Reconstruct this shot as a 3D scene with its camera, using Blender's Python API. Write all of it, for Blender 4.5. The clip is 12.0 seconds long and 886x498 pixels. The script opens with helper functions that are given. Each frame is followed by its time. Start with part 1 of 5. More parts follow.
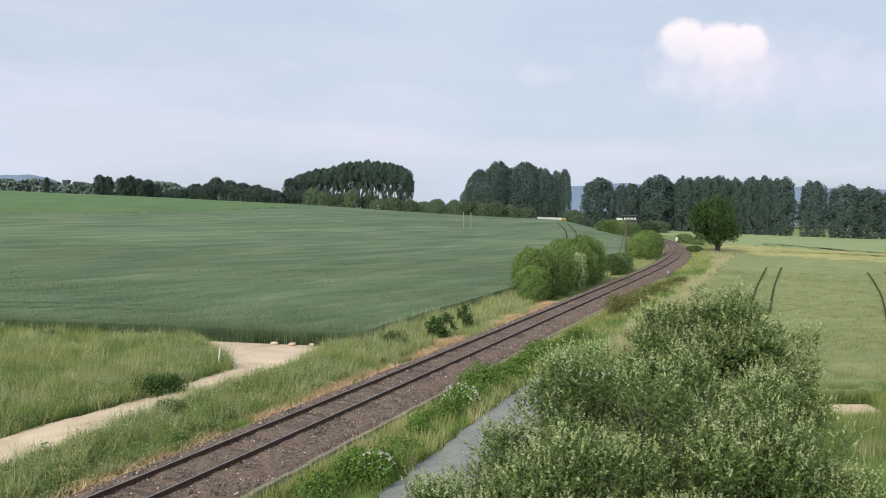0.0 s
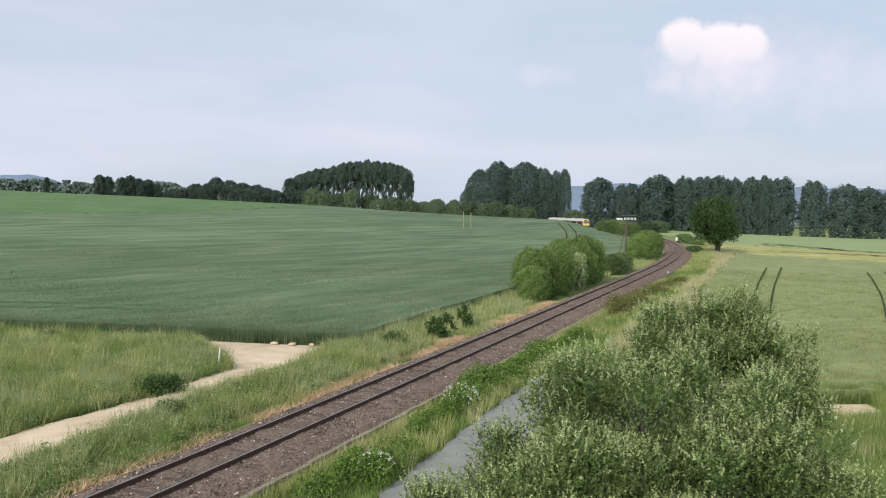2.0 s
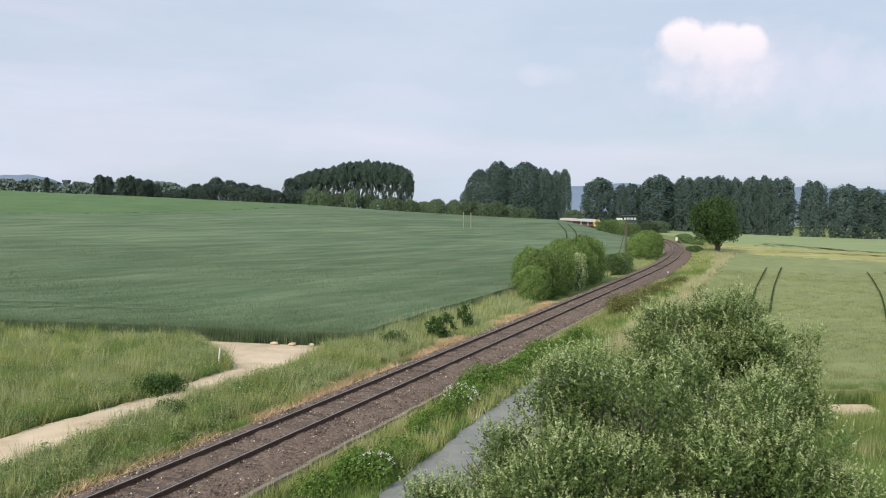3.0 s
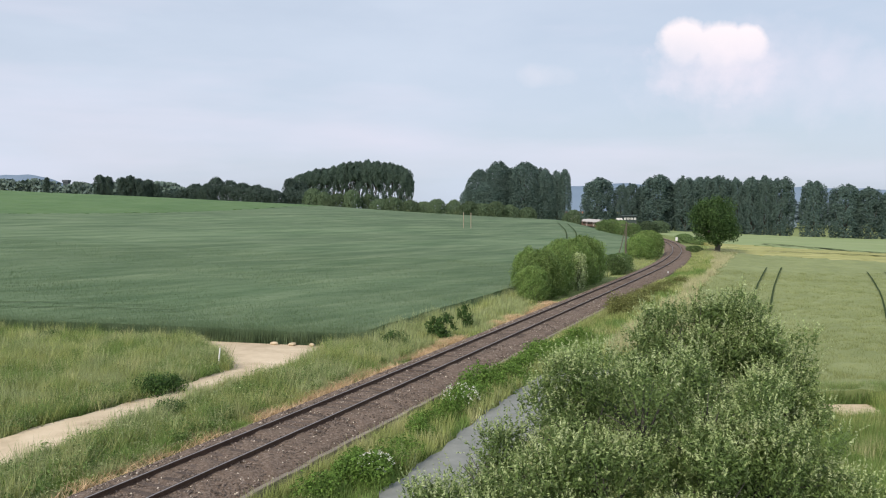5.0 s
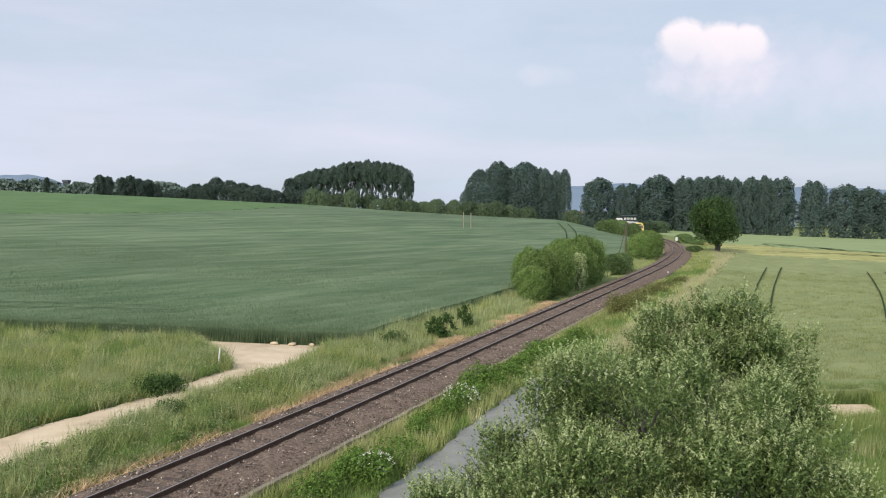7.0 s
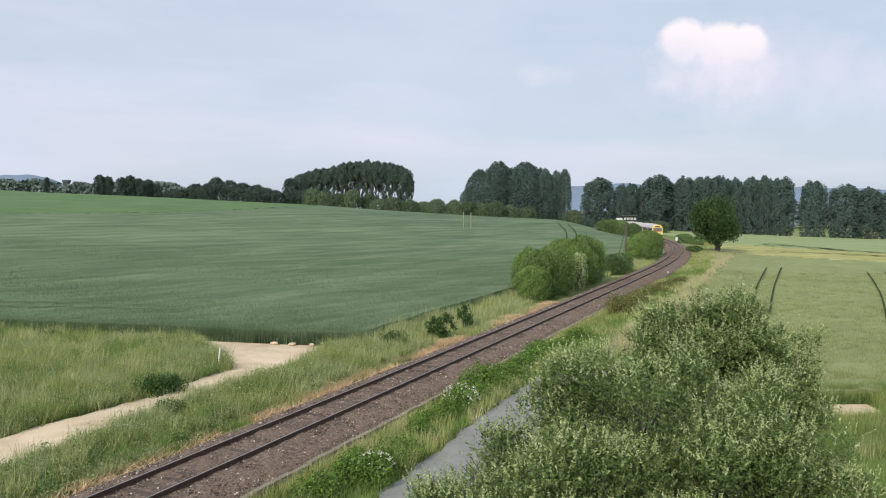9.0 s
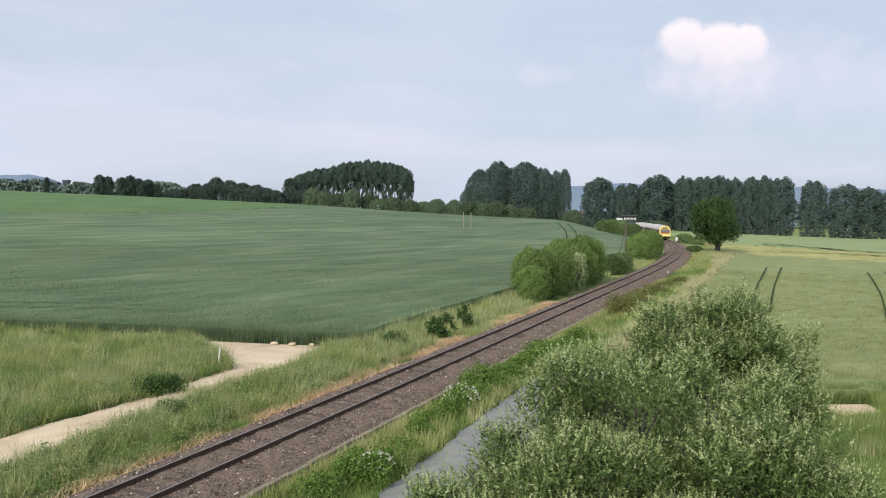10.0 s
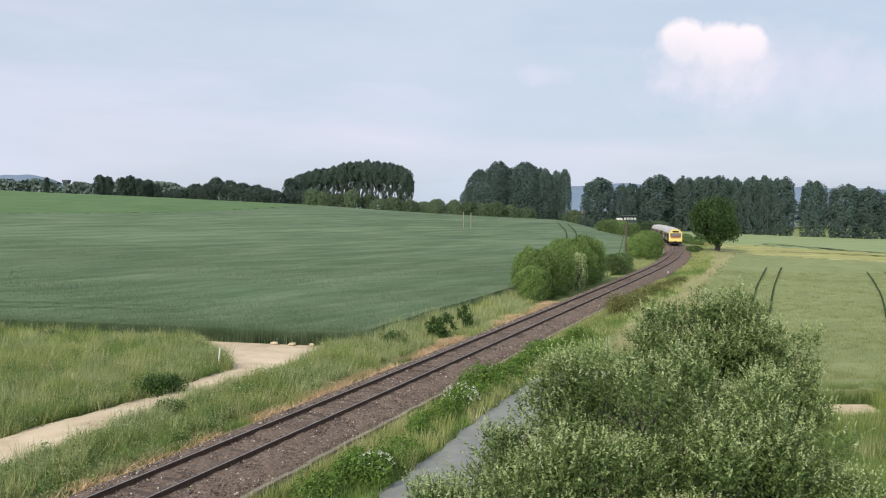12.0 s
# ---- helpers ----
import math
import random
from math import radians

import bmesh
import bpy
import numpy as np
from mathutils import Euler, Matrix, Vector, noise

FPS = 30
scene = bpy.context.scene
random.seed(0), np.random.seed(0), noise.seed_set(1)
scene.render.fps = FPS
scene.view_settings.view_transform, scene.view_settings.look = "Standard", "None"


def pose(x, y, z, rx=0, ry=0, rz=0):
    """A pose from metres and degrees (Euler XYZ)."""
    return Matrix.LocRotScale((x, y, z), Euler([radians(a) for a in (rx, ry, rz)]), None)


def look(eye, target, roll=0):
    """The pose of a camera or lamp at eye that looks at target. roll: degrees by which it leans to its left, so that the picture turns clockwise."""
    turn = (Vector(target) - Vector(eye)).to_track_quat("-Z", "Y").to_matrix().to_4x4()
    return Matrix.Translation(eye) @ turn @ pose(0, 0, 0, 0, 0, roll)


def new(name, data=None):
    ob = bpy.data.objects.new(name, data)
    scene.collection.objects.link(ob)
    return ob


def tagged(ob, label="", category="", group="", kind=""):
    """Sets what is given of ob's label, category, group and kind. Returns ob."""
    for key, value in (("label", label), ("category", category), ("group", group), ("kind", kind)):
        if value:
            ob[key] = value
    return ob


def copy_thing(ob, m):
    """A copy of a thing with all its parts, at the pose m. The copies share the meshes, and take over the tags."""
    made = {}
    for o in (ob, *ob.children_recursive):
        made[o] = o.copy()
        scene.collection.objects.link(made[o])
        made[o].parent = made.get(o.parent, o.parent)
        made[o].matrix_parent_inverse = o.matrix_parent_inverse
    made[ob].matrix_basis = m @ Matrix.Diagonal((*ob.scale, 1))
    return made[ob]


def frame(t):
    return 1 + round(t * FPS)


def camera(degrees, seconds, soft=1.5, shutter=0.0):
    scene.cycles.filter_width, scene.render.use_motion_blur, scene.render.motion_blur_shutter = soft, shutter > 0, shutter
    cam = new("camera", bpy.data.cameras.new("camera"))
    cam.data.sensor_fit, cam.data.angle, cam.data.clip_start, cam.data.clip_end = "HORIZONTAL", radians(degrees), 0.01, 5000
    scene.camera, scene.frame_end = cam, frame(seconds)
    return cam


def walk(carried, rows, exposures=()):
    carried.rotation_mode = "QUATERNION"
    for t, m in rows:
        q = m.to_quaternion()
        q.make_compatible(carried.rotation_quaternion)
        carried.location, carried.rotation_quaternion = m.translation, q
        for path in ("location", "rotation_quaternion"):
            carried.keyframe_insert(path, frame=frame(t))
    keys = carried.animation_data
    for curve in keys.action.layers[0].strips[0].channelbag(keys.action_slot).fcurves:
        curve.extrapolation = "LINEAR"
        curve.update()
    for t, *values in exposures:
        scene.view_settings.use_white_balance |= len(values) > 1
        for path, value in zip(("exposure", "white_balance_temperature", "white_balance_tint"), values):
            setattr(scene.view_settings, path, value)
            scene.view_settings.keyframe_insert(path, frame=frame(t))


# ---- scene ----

# ------------------------------------------------------------------ camera
cam = camera(58.5, 12.0, soft=1.1)
EYE = Vector((0.0, 0.0, 7.8))
CAM_POSE = look(EYE, (0.0, 1400.0, 7.8 - 74.0))
walk(cam, [(0.0, CAM_POSE), (12.0, CAM_POSE)])

# ------------------------------------------------------------------ world and sun
SUN_EL, SUN_AZ = radians(38), radians(215)      # azimuth clockwise from +y
scene.view_settings.exposure = 0.22


def make_world():
    w = bpy.data.worlds.new("sky_world")
    scene.world = w
    w.use_nodes = True
    nt = w.node_tree
    nt.nodes.clear()
    N, L = nt.nodes.new, nt.links.new
    out, bg = N("ShaderNodeOutputWorld"), N("ShaderNodeBackground")
    sky = N("ShaderNodeTexSky")
    sky.sky_type, sky.sun_disc = "NISHITA", False
    sky.sun_elevation, sky.sun_rotation = SUN_EL, SUN_AZ
    sky.air_density, sky.dust_density = 1.0, 2.0
    bg.inputs["Strength"].default_value = 0.1
    tc, sep = N("ShaderNodeTexCoord"), N("ShaderNodeSeparateXYZ")
    L(tc.outputs["Generated"], sep.inputs[0])

    def maths(op, a, b=None, c=None, clamp=False):
        n = N("ShaderNodeMath")
        n.operation, n.use_clamp = op, clamp
        for i, v in enumerate((a, b, c)):
            if v is None:
                continue
            if isinstance(v, (int, float)):
                n.inputs[i].default_value = v
            else:
                L(v, n.inputs[i])
        return n.outputs[0]

    def cloud_noise(scale, detail, rough, offset=(0, 0, 0), size=(1, 1, 1)):
        m, n = N("ShaderNodeMapping"), N("ShaderNodeTexNoise")
        m.inputs["Location"].default_value, m.inputs["Scale"].default_value = offset, size
        n.inputs["Scale"].default_value, n.inputs["Detail"].default_value, n.inputs["Roughness"].default_value = scale, detail, rough
        L(tc.outputs["Generated"], m.inputs[0])
        L(m.outputs[0], n.inputs["Vector"])
        return n.outputs["Fac"]

    def mix(fac, a, b):
        n = N("ShaderNodeMix")
        n.data_type = "RGBA"
        for key, v in ((0, fac), (6, a), (7, b)):
            if isinstance(v, (tuple, float, int)):
                n.inputs[key].default_value = v
            else:
                L(v, n.inputs[key])
        return n.outputs[2]

    # thin high veil over the whole sky, thicker towards the horizon
    veil = cloud_noise(2.2, 5, 0.55, (0.3, 0.0, 0.2), (1, 1, 3.2))
    veil = maths("MULTIPLY_ADD", veil, 0.9, 0.38, clamp=True)
    base = mix(veil, sky.outputs[0], (5.6, 6.3, 7.5, 1))
    # rosy bands
    band = cloud_noise(2.6, 4, 0.5, (1.7, 0.4, 0.1), (1, 1, 6.0))
    band = maths("MULTIPLY_ADD", band, 3.2, -1.45, clamp=True)
    base = mix(maths("MULTIPLY", band, 0.5), base, (7.3, 7.0, 8.15, 1))
    # one heap cloud
    far = maths("MAXIMUM", sep.outputs[1], 0.05)
    u, v = maths("DIVIDE", sep.outputs[0], far), maths("DIVIDE", sep.outputs[2], far)

    def heap(cu, cv, ru, rv, gain, soft):
        du = maths("DIVIDE", maths("SUBTRACT", u, cu), ru)
        dv = maths("DIVIDE", maths("SUBTRACT", v, cv), rv)
        r = maths("ADD", maths("MULTIPLY", du, du), maths("MULTIPLY", dv, dv))
        puff = cloud_noise(16, 6, 0.6)
        e = maths("ADD", maths("SUBTRACT", 1.0, r), maths("MULTIPLY_ADD", puff, 3.0, -1.5))
        return maths("MULTIPLY", maths("MULTIPLY", e, soft, clamp=True), gain)

    base = mix(heap(0.42, 0.165, 0.19, 0.075, 0.75, 0.4), base, (7.7, 7.25, 8.35, 1))
    base = mix(heap(0.335, 0.178, 0.085, 0.05, 0.7, 0.5), base, (8.8, 7.85, 8.5, 1))
    base = mix(heap(0.13, 0.165, 0.04, 0.016, 0.32, 0.5), base, (8.7, 8.0, 8.5, 1))
    # its lit heads, which dissolve downwards
    heads = None
    for cu, cv, ru, rv in ((0.300, 0.206, 0.036, 0.031), (0.345, 0.200, 0.038, 0.033), (0.382, 0.203, 0.027, 0.027)):
        du = maths("DIVIDE", maths("SUBTRACT", u, cu), ru)
        dv = maths("DIVIDE", maths("SUBTRACT", v, cv), rv)
        e = maths("SUBTRACT", 1.0, maths("ADD", maths("MULTIPLY", du, du), maths("MULTIPLY", dv, dv)))
        heads = e if heads is None else maths("MAXIMUM", heads, e)
    puff = cloud_noise(34, 5, 0.55)
    edge = maths("MULTIPLY", maths("ADD", heads, maths("MULTIPLY_ADD", puff, 1.3, -0.62)), 1.7, clamp=True)
    fall = maths("MULTIPLY_ADD", v, 17.0, -2.75, clamp=True)
    base = mix(maths("MULTIPLY", maths("MULTIPLY", edge, fall), 0.85), base, (9.5, 8.5, 8.75, 1))
    L(base, bg.inputs[0])
    L(bg.outputs[0], out.inputs[0])


make_world()
sun = new("sun", bpy.data.lights.new("sun", "SUN"))
sun.data.energy, sun.data.angle, sun.data.color = 2.6, radians(9), (1.0, 0.90, 0.76)
sun.matrix_world = look((0, 0, 0), (-math.sin(SUN_AZ) * math.cos(SUN_EL), -math.cos(SUN_AZ) * math.cos(SUN_EL), -math.sin(SUN_EL)))


# ------------------------------------------------------------------ materials
def material(name, colours, scale=1.0, rough=0.9, bump=0.0, bump_scale=None, metal=0.0, island=0.0, per_object=0.0,
             stretch=(1, 1, 1), turn=0.0, large=0.0, translucent=0.0, spec=0.3, emit=None):
    """colours: dark and light tone, blended by noise in object space; large: amount of broad stains."""
    m = bpy.data.materials.new(name)
    m.use_nodes = True
    nt = m.node_tree
    nt.nodes.clear()
    N, L = nt.nodes.new, nt.links.new
    out, bs = N("ShaderNodeOutputMaterial"), N("ShaderNodeBsdfPrincipled")
    bs.inputs["Roughness"].default_value, bs.inputs["Metallic"].default_value = rough, metal
    bs.inputs["Specular IOR Level"].default_value = spec
    tc, mp, nz = N("ShaderNodeTexCoord"), N("ShaderNodeMapping"), N("ShaderNodeTexNoise")
    mp.inputs["Scale"].default_value = stretch
    nz.inputs["Scale"].default_value, nz.inputs["Detail"].default_value, nz.inputs["Roughness"].default_value = scale, 6, 0.62
    if turn:
        tn = N("ShaderNodeMapping")
        tn.inputs["Rotation"].default_value = (0, 0, radians(turn))
        L(tc.outputs["Object"], tn.inputs[0])
        L(tn.outputs[0], mp.inputs[0])
    else:
        L(tc.outputs["Object"], mp.inputs[0])
    L(mp.outputs[0], nz.inputs["Vector"])
    ramp = N("ShaderNodeValToRGB")
    k = len(colours)
    while len(ramp.color_ramp.elements) < k:
        ramp.color_ramp.elements.new(0.5)
    for i, c in enumerate(colours):
        e = ramp.color_ramp.elements[i]
        e.position, e.color = 0.3 + 0.4 * i / max(1, k - 1), (*c, 1)
    L(nz.outputs["Fac"], ramp.inputs[0])
    col = ramp.outputs[0]

    def vary(value_socket, low, high, colour):
        mr, hs = N("ShaderNodeMapRange"), N("ShaderNodeHueSaturation")
        mr.inputs["To Min"].default_value, mr.inputs["To Max"].default_value = low, high
        L(value_socket, mr.inputs["Value"])
        L(mr.outputs[0], hs.inputs["Value"])
        L(colour, hs.inputs["Color"])
        return hs.outputs[0]

    if large:
        n2 = N("ShaderNodeTexNoise")
        n2.inputs["Scale"].default_value, n2.inputs["Detail"].default_value = scale * 0.13, 3
        L(mp.outputs[0], n2.inputs["Vector"])
        col = vary(n2.outputs["Fac"], 1 - large, 1 + large, col)
    if island:
        g = N("ShaderNodeNewGeometry")
        col = vary(g.outputs["Random Per Island"], 1 - island, 1 + island, col)
    if per_object:
        o = N("ShaderNodeObjectInfo")
        col = vary(o.outputs["Random"], 1 - per_object, 1 + per_object, col)
    L(col, bs.inputs["Base Color"])
    if bump:
        nb, bp = N("ShaderNodeTexNoise"), N("ShaderNodeBump")
        nb.inputs["Scale"].default_value, nb.inputs["Detail"].default_value = bump_scale or scale * 4, 4
        L(mp.outputs[0], nb.inputs["Vector"])
        bp.inputs["Strength"].default_value, bp.inputs["Distance"].default_value = bump, 0.05
        L(nb.outputs["Fac"], bp.inputs["Height"])
        L(bp.outputs[0], bs.inputs["Normal"])
    if emit:
        bs.inputs["Emission Color"].default_value, bs.inputs["Emission Strength"].default_value = (*emit[0], 1), emit[1]
    if translucent:
        tr, mx = N("ShaderNodeBsdfTranslucent"), N("ShaderNodeMixShader")
        L(col, tr.inputs[0])
        mx.inputs[0].default_value = translucent
        L(bs.outputs[0], mx.inputs[1])
        L(tr.outputs[0], mx.inputs[2])
        L(mx.outputs[0], out.inputs[0])
    else:
        L(bs.outputs[0], out.inputs[0])
    return m


M_GROUND = material("meadow_soil", [(0.15, 0.19, 0.06), (0.22, 0.26, 0.09)], 0.6, bump=0.5, large=0.2)
M_GRASS = material("meadow_grass", [(0.26, 0.33, 0.10), (0.42, 0.46, 0.18), (0.62, 0.60, 0.33)], 0.45, island=0.4, translucent=0.42, large=0.35)
M_GRASS_DARK = material("lush_grass", [(0.165, 0.265, 0.07), (0.28, 0.385, 0.125)], 0.5, island=0.4, translucent=0.4)
M_DRY = material("dry_grass", [(0.52, 0.37, 0.21), (0.74, 0.58, 0.38)], 2.0, island=0.35, translucent=0.2)
M_PALE = material("pale_grass", [(0.32, 0.39, 0.165), (0.48, 0.515, 0.28)], 0.8, island=0.35, translucent=0.4)
M_STRAW = material("seeding_straw_grass", [(0.46, 0.45, 0.24), (0.64, 0.61, 0.38)], 0.6, island=0.3, translucent=0.35)
M_WHEAT = material("green_wheat", [(0.062, 0.112, 0.050), (0.108, 0.166, 0.083), (0.168, 0.228, 0.124)], 0.36, bump=0.7, bump_scale=7, stretch=(0.22, 1.1, 1), turn=-48, large=0.36)
M_WHEAT_EARS = material("wheat_stalks", [(0.125, 0.19, 0.095), (0.185, 0.25, 0.14)], 0.5, island=0.3, translucent=0.35)
M_STRIP = material("fresh_green_crop", [(0.078, 0.150, 0.052), (0.112, 0.190, 0.072)], 0.1, bump=0.5, bump_scale=4, large=0.15)
M_BARLEY = material("pale_barley", [(0.190, 0.228, 0.092), (0.262, 0.298, 0.128)], 0.3, bump=0.9, bump_scale=6, large=0.12)
M_BARLEY_EARS = material("barley_stalks", [(0.20, 0.24, 0.095), (0.31, 0.34, 0.15)], 0.8, island=0.35, translucent=0.25)
M_YELLOW = material("yellowing_crop", [(0.23, 0.24, 0.08), (0.33, 0.33, 0.12), (0.45, 0.43, 0.19)], 0.2, bump=0.5, bump_scale=3, stretch=(0.35, 1.6, 1), large=0.2)
M_FAR_CROP = material("far_pale_field", [(0.22, 0.29, 0.12), (0.28, 0.34, 0.16)], 0.06, large=0.12)
M_WHEELING = material("dark_wheel_line", [(0.032, 0.055, 0.02), (0.055, 0.08, 0.03)], 2.0, spec=0.05)
M_SAND = material("sandy_track", [(0.46, 0.37, 0.25), (0.60, 0.49, 0.345), (0.68, 0.57, 0.42)], 0.7, bump=0.4, bump_scale=9, large=0.15)
M_ROAD = material("grey_asphalt", [(0.21, 0.22, 0.205), (0.29, 0.30, 0.28)], 1.5, bump=0.2, bump_scale=30, large=0.15)
M_BALLAST = material("ballast", [(0.085, 0.060, 0.044), (0.165, 0.120, 0.090), (0.28, 0.222, 0.178)], 9.0, bump=1.0, bump_scale=16, large=0.25)
M_STONE = material("ballast_stone", [(0.10, 0.078, 0.064), (0.21, 0.17, 0.145)], 3.0, island=0.6)
M_PALE_STONE = material("pale_stone", [(0.42, 0.36, 0.29), (0.58, 0.52, 0.44)], 3.0, island=0.3)
M_SLEEPER = material("weathered_sleeper", [(0.085, 0.064, 0.052), (0.15, 0.115, 0.095)], 5.0, bump=0.4, stretch=(1, 6, 1), per_object=0.3)
M_RAIL = material("rusty_rail", [(0.075, 0.048, 0.036), (0.12, 0.078, 0.056)], 4.0, rough=0.65, metal=0.3)
M_RAIL_TOP = material("worn_rail_head", [(0.28, 0.25, 0.235), (0.36, 0.33, 0.31)], 4.0, rough=0.4, metal=0.8)
M_CONCRETE = material("concrete", [(0.17, 0.145, 0.115), (0.27, 0.23, 0.185)], 3.0, bump=0.3, per_object=0.12)
M_BARK = material("bark", [(0.055, 0.052, 0.046), (0.11, 0.105, 0.09)], 4.0, bump=0.7, stretch=(1, 1, 0.25))
M_WOOD = material("weathered_timber", [(0.09, 0.08, 0.06), (0.15, 0.13, 0.10)], 3.0, bump=0.4, stretch=(1, 1, 0.2))
M_WOOD_PALE = material("pale_timber", [(0.30, 0.26, 0.19), (0.42, 0.37, 0.28)], 3.0, bump=0.4, stretch=(1, 1, 0.2))
M_WHITE = material("white_paint", [(0.72, 0.72, 0.70), (0.82, 0.82, 0.80)], 4.0, rough=0.6)
# green and pale leaf; on the shrubs the pair also paints shade and light
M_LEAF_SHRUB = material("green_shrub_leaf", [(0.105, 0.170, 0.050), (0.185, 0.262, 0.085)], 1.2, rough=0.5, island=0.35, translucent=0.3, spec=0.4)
M_LEAF_PALE = material("pale_leaf", [(0.27, 0.36, 0.13), (0.40, 0.48, 0.22), (0.54, 0.59, 0.35)], 1.6, rough=0.5, island=0.3, translucent=0.3, spec=0.4)
M_LEAF_HEDGE = material("bright_hedge_leaf", [(0.125, 0.220, 0.055), (0.25, 0.35, 0.11)], 0.8, rough=0.6, island=0.4, per_object=0.2, translucent=0.38)
M_LEAF_TREE = material("dark_tree_leaf", [(0.040, 0.09, 0.022), (0.075, 0.145, 0.035)], 0.5, rough=0.6, island=0.4, translucent=0.25)
# far poplars: the blue-grey of distance haze is mixed into the leaf colour
M_LEAF_POPLAR = material("hazy_poplar_leaf", [(0.115, 0.178, 0.160), (0.150, 0.212, 0.184)], 0.25, rough=1.0, island=0.1, per_object=0.14, translucent=0.4, spec=0.0)
M_LEAF_FAR = material("hazy_far_poplar_leaf", [(0.112, 0.170, 0.140), (0.145, 0.205, 0.16)], 0.25, rough=1.0, island=0.1, per_object=0.12, translucent=0.45, spec=0.0)
M_LEAF_LONE = material("lone_tree_leaf", [(0.040, 0.088, 0.026), (0.078, 0.14, 0.04)], 0.5, rough=0.6, island=0.4, translucent=0.25)
# needles lightened and blued for the haze as well
M_LEAF_PINE = material("hazy_pine_needles", [(0.078, 0.118, 0.102), (0.105, 0.145, 0.118)], 0.4, island=0.2, rough=0.9, spec=0.1, translucent=0.4)
M_LEAF_SCRUB = material("scrub_leaf", [(0.11, 0.18, 0.07), (0.18, 0.255, 0.10)], 0.6, rough=0.9, spec=0.1, island=0.35, per_object=0.25, translucent=0.3)
# hedgerow green dulled by haze put into its colour
M_LEAF_HEDGEROW = material("hazy_hedgerow_leaf", [(0.095, 0.145, 0.085), (0.135, 0.185, 0.105)], 0.3, rough=0.9, spec=0.1, island=0.25, per_object=0.3, translucent=0.3)
# herb green, also the colour of the shade painted before the barley
M_HERB_AND_SHADE = material("dark_herb_and_shade_leaf", [(0.13, 0.215, 0.065), (0.21, 0.30, 0.10)], 0.7, island=0.4, translucent=0.35)
M_LEAF_WEED = material("weed_leaf", [(0.10, 0.19, 0.036), (0.19, 0.30, 0.07)], 1.5, island=0.4, translucent=0.3)
M_LEAF_BROWN = material("olive_scrub_leaf", [(0.15, 0.17, 0.055), (0.23, 0.235, 0.085)], 1.0, island=0.35, translucent=0.3)
M_FLOWER = material("white_blossom", [(0.65, 0.66, 0.58), (0.8, 0.8, 0.72)], 3.0, island=0.15)
# the blue of distance haze is put into the hill's base colour
M_HILL = material("haze_blue_hill", [(0.185, 0.25, 0.33), (0.22, 0.285, 0.365)], 0.004, rough=1.0, spec=0.0)
# haze lightens the base colour of this wood
M_WOODS = material("hazy_wood", [(0.10, 0.145, 0.13), (0.13, 0.175, 0.15)], 0.06, island=0.3)
# wood colour shifted to the blue of haze
M_HAZE_WOODS = material("haze_tinted_wood", [(0.17, 0.23, 0.27), (0.21, 0.27, 0.31)], 0.03, island=0.12, rough=1.0, spec=0.0)
M_WALL = material("rendered_wall", [(0.55, 0.53, 0.5), (0.68, 0.66, 0.62)], 0.7)
M_DARK_WALL = material("dark_timbered_wall", [(0.055, 0.075, 0.072), (0.075, 0.095, 0.09)], 0.7, spec=0.05)
M_TILE = material("red_roof_tile", [(0.30, 0.11, 0.08), (0.42, 0.17, 0.12)], 0.8)
# tower stone, lightened with painted haze
M_SLATE = material("hazy_slate", [(0.085, 0.10, 0.115), (0.115, 0.13, 0.145)], 0.8, spec=0.05)
M_TRAIN_YELLOW = material("yellow_lacquer", [(0.81, 0.66, 0.20), (0.87, 0.72, 0.25)], 0.8, rough=0.35, spec=0.5)
M_TRAIN_SIDE = material("orange_brown_lacquer", [(0.13, 0.068, 0.060), (0.17, 0.085, 0.072)], 0.8, rough=0.3, spec=0.5)
M_TRAIN_ROOF = material("pale_grey_roof", [(0.48, 0.46, 0.45), (0.58, 0.56, 0.55)], 0.7, rough=0.5)
M_TRAIN_GLASS = material("dark_train_glass", [(0.012, 0.015, 0.02), (0.02, 0.024, 0.03)], 0.5, rough=0.08, spec=0.6)
# pale grey-violet base colour stands in for the sky mirrored in the glass
M_WINDSCREEN = material("sky_tinted_windscreen", [(0.17, 0.15, 0.17), (0.24, 0.21, 0.23)], 0.9, rough=0.15, spec=0.6)
M_TRAIN_UNDER = material("sooty_underframe", [(0.018, 0.016, 0.015), (0.035, 0.03, 0.028)], 2.0, rough=0.8)
M_TRAIN_RED = material("red_band", [(0.45, 0.06, 0.035), (0.52, 0.08, 0.05)], 1.0, rough=0.4)
M_LAMP = material("lit_headlight", [(0.6, 0.56, 0.44), (0.66, 0.62, 0.5)], 1.0, emit=((1, 0.93, 0.78), 0.08))


# ------------------------------------------------------------------ mesh helpers
def mesh_of(name, verts, faces, mats, smooth=False):
    me = bpy.data.meshes.new(name)
    me.from_pydata(np.asarray(verts, float).tolist(), [], faces.tolist() if isinstance(faces, np.ndarray) else faces)
    for m in mats if isinstance(mats, (list, tuple)) else [mats]:
        me.materials.append(m)
    if smooth:
        me.polygons.foreach_set("use_smooth", [True] * len(me.polygons))
    me.update()
    return me


def put(name, me, parent=None, label="", m=None):
    ob = new(name, me)
    if parent is not None:
        ob.parent = parent
    if m is not None:
        ob.matrix_basis = m
    return tagged(ob, label)


def part(name, bm, mat, parent, label="", smooth=False, m=None):
    me = bpy.data.meshes.new(name)
    bm.to_mesh(me)
    bm.free()
    me.materials.append(mat)
    if smooth:
        me.polygons.foreach_set("use_smooth", [True] * len(me.polygons))
    return put(name, me, parent, label, m)


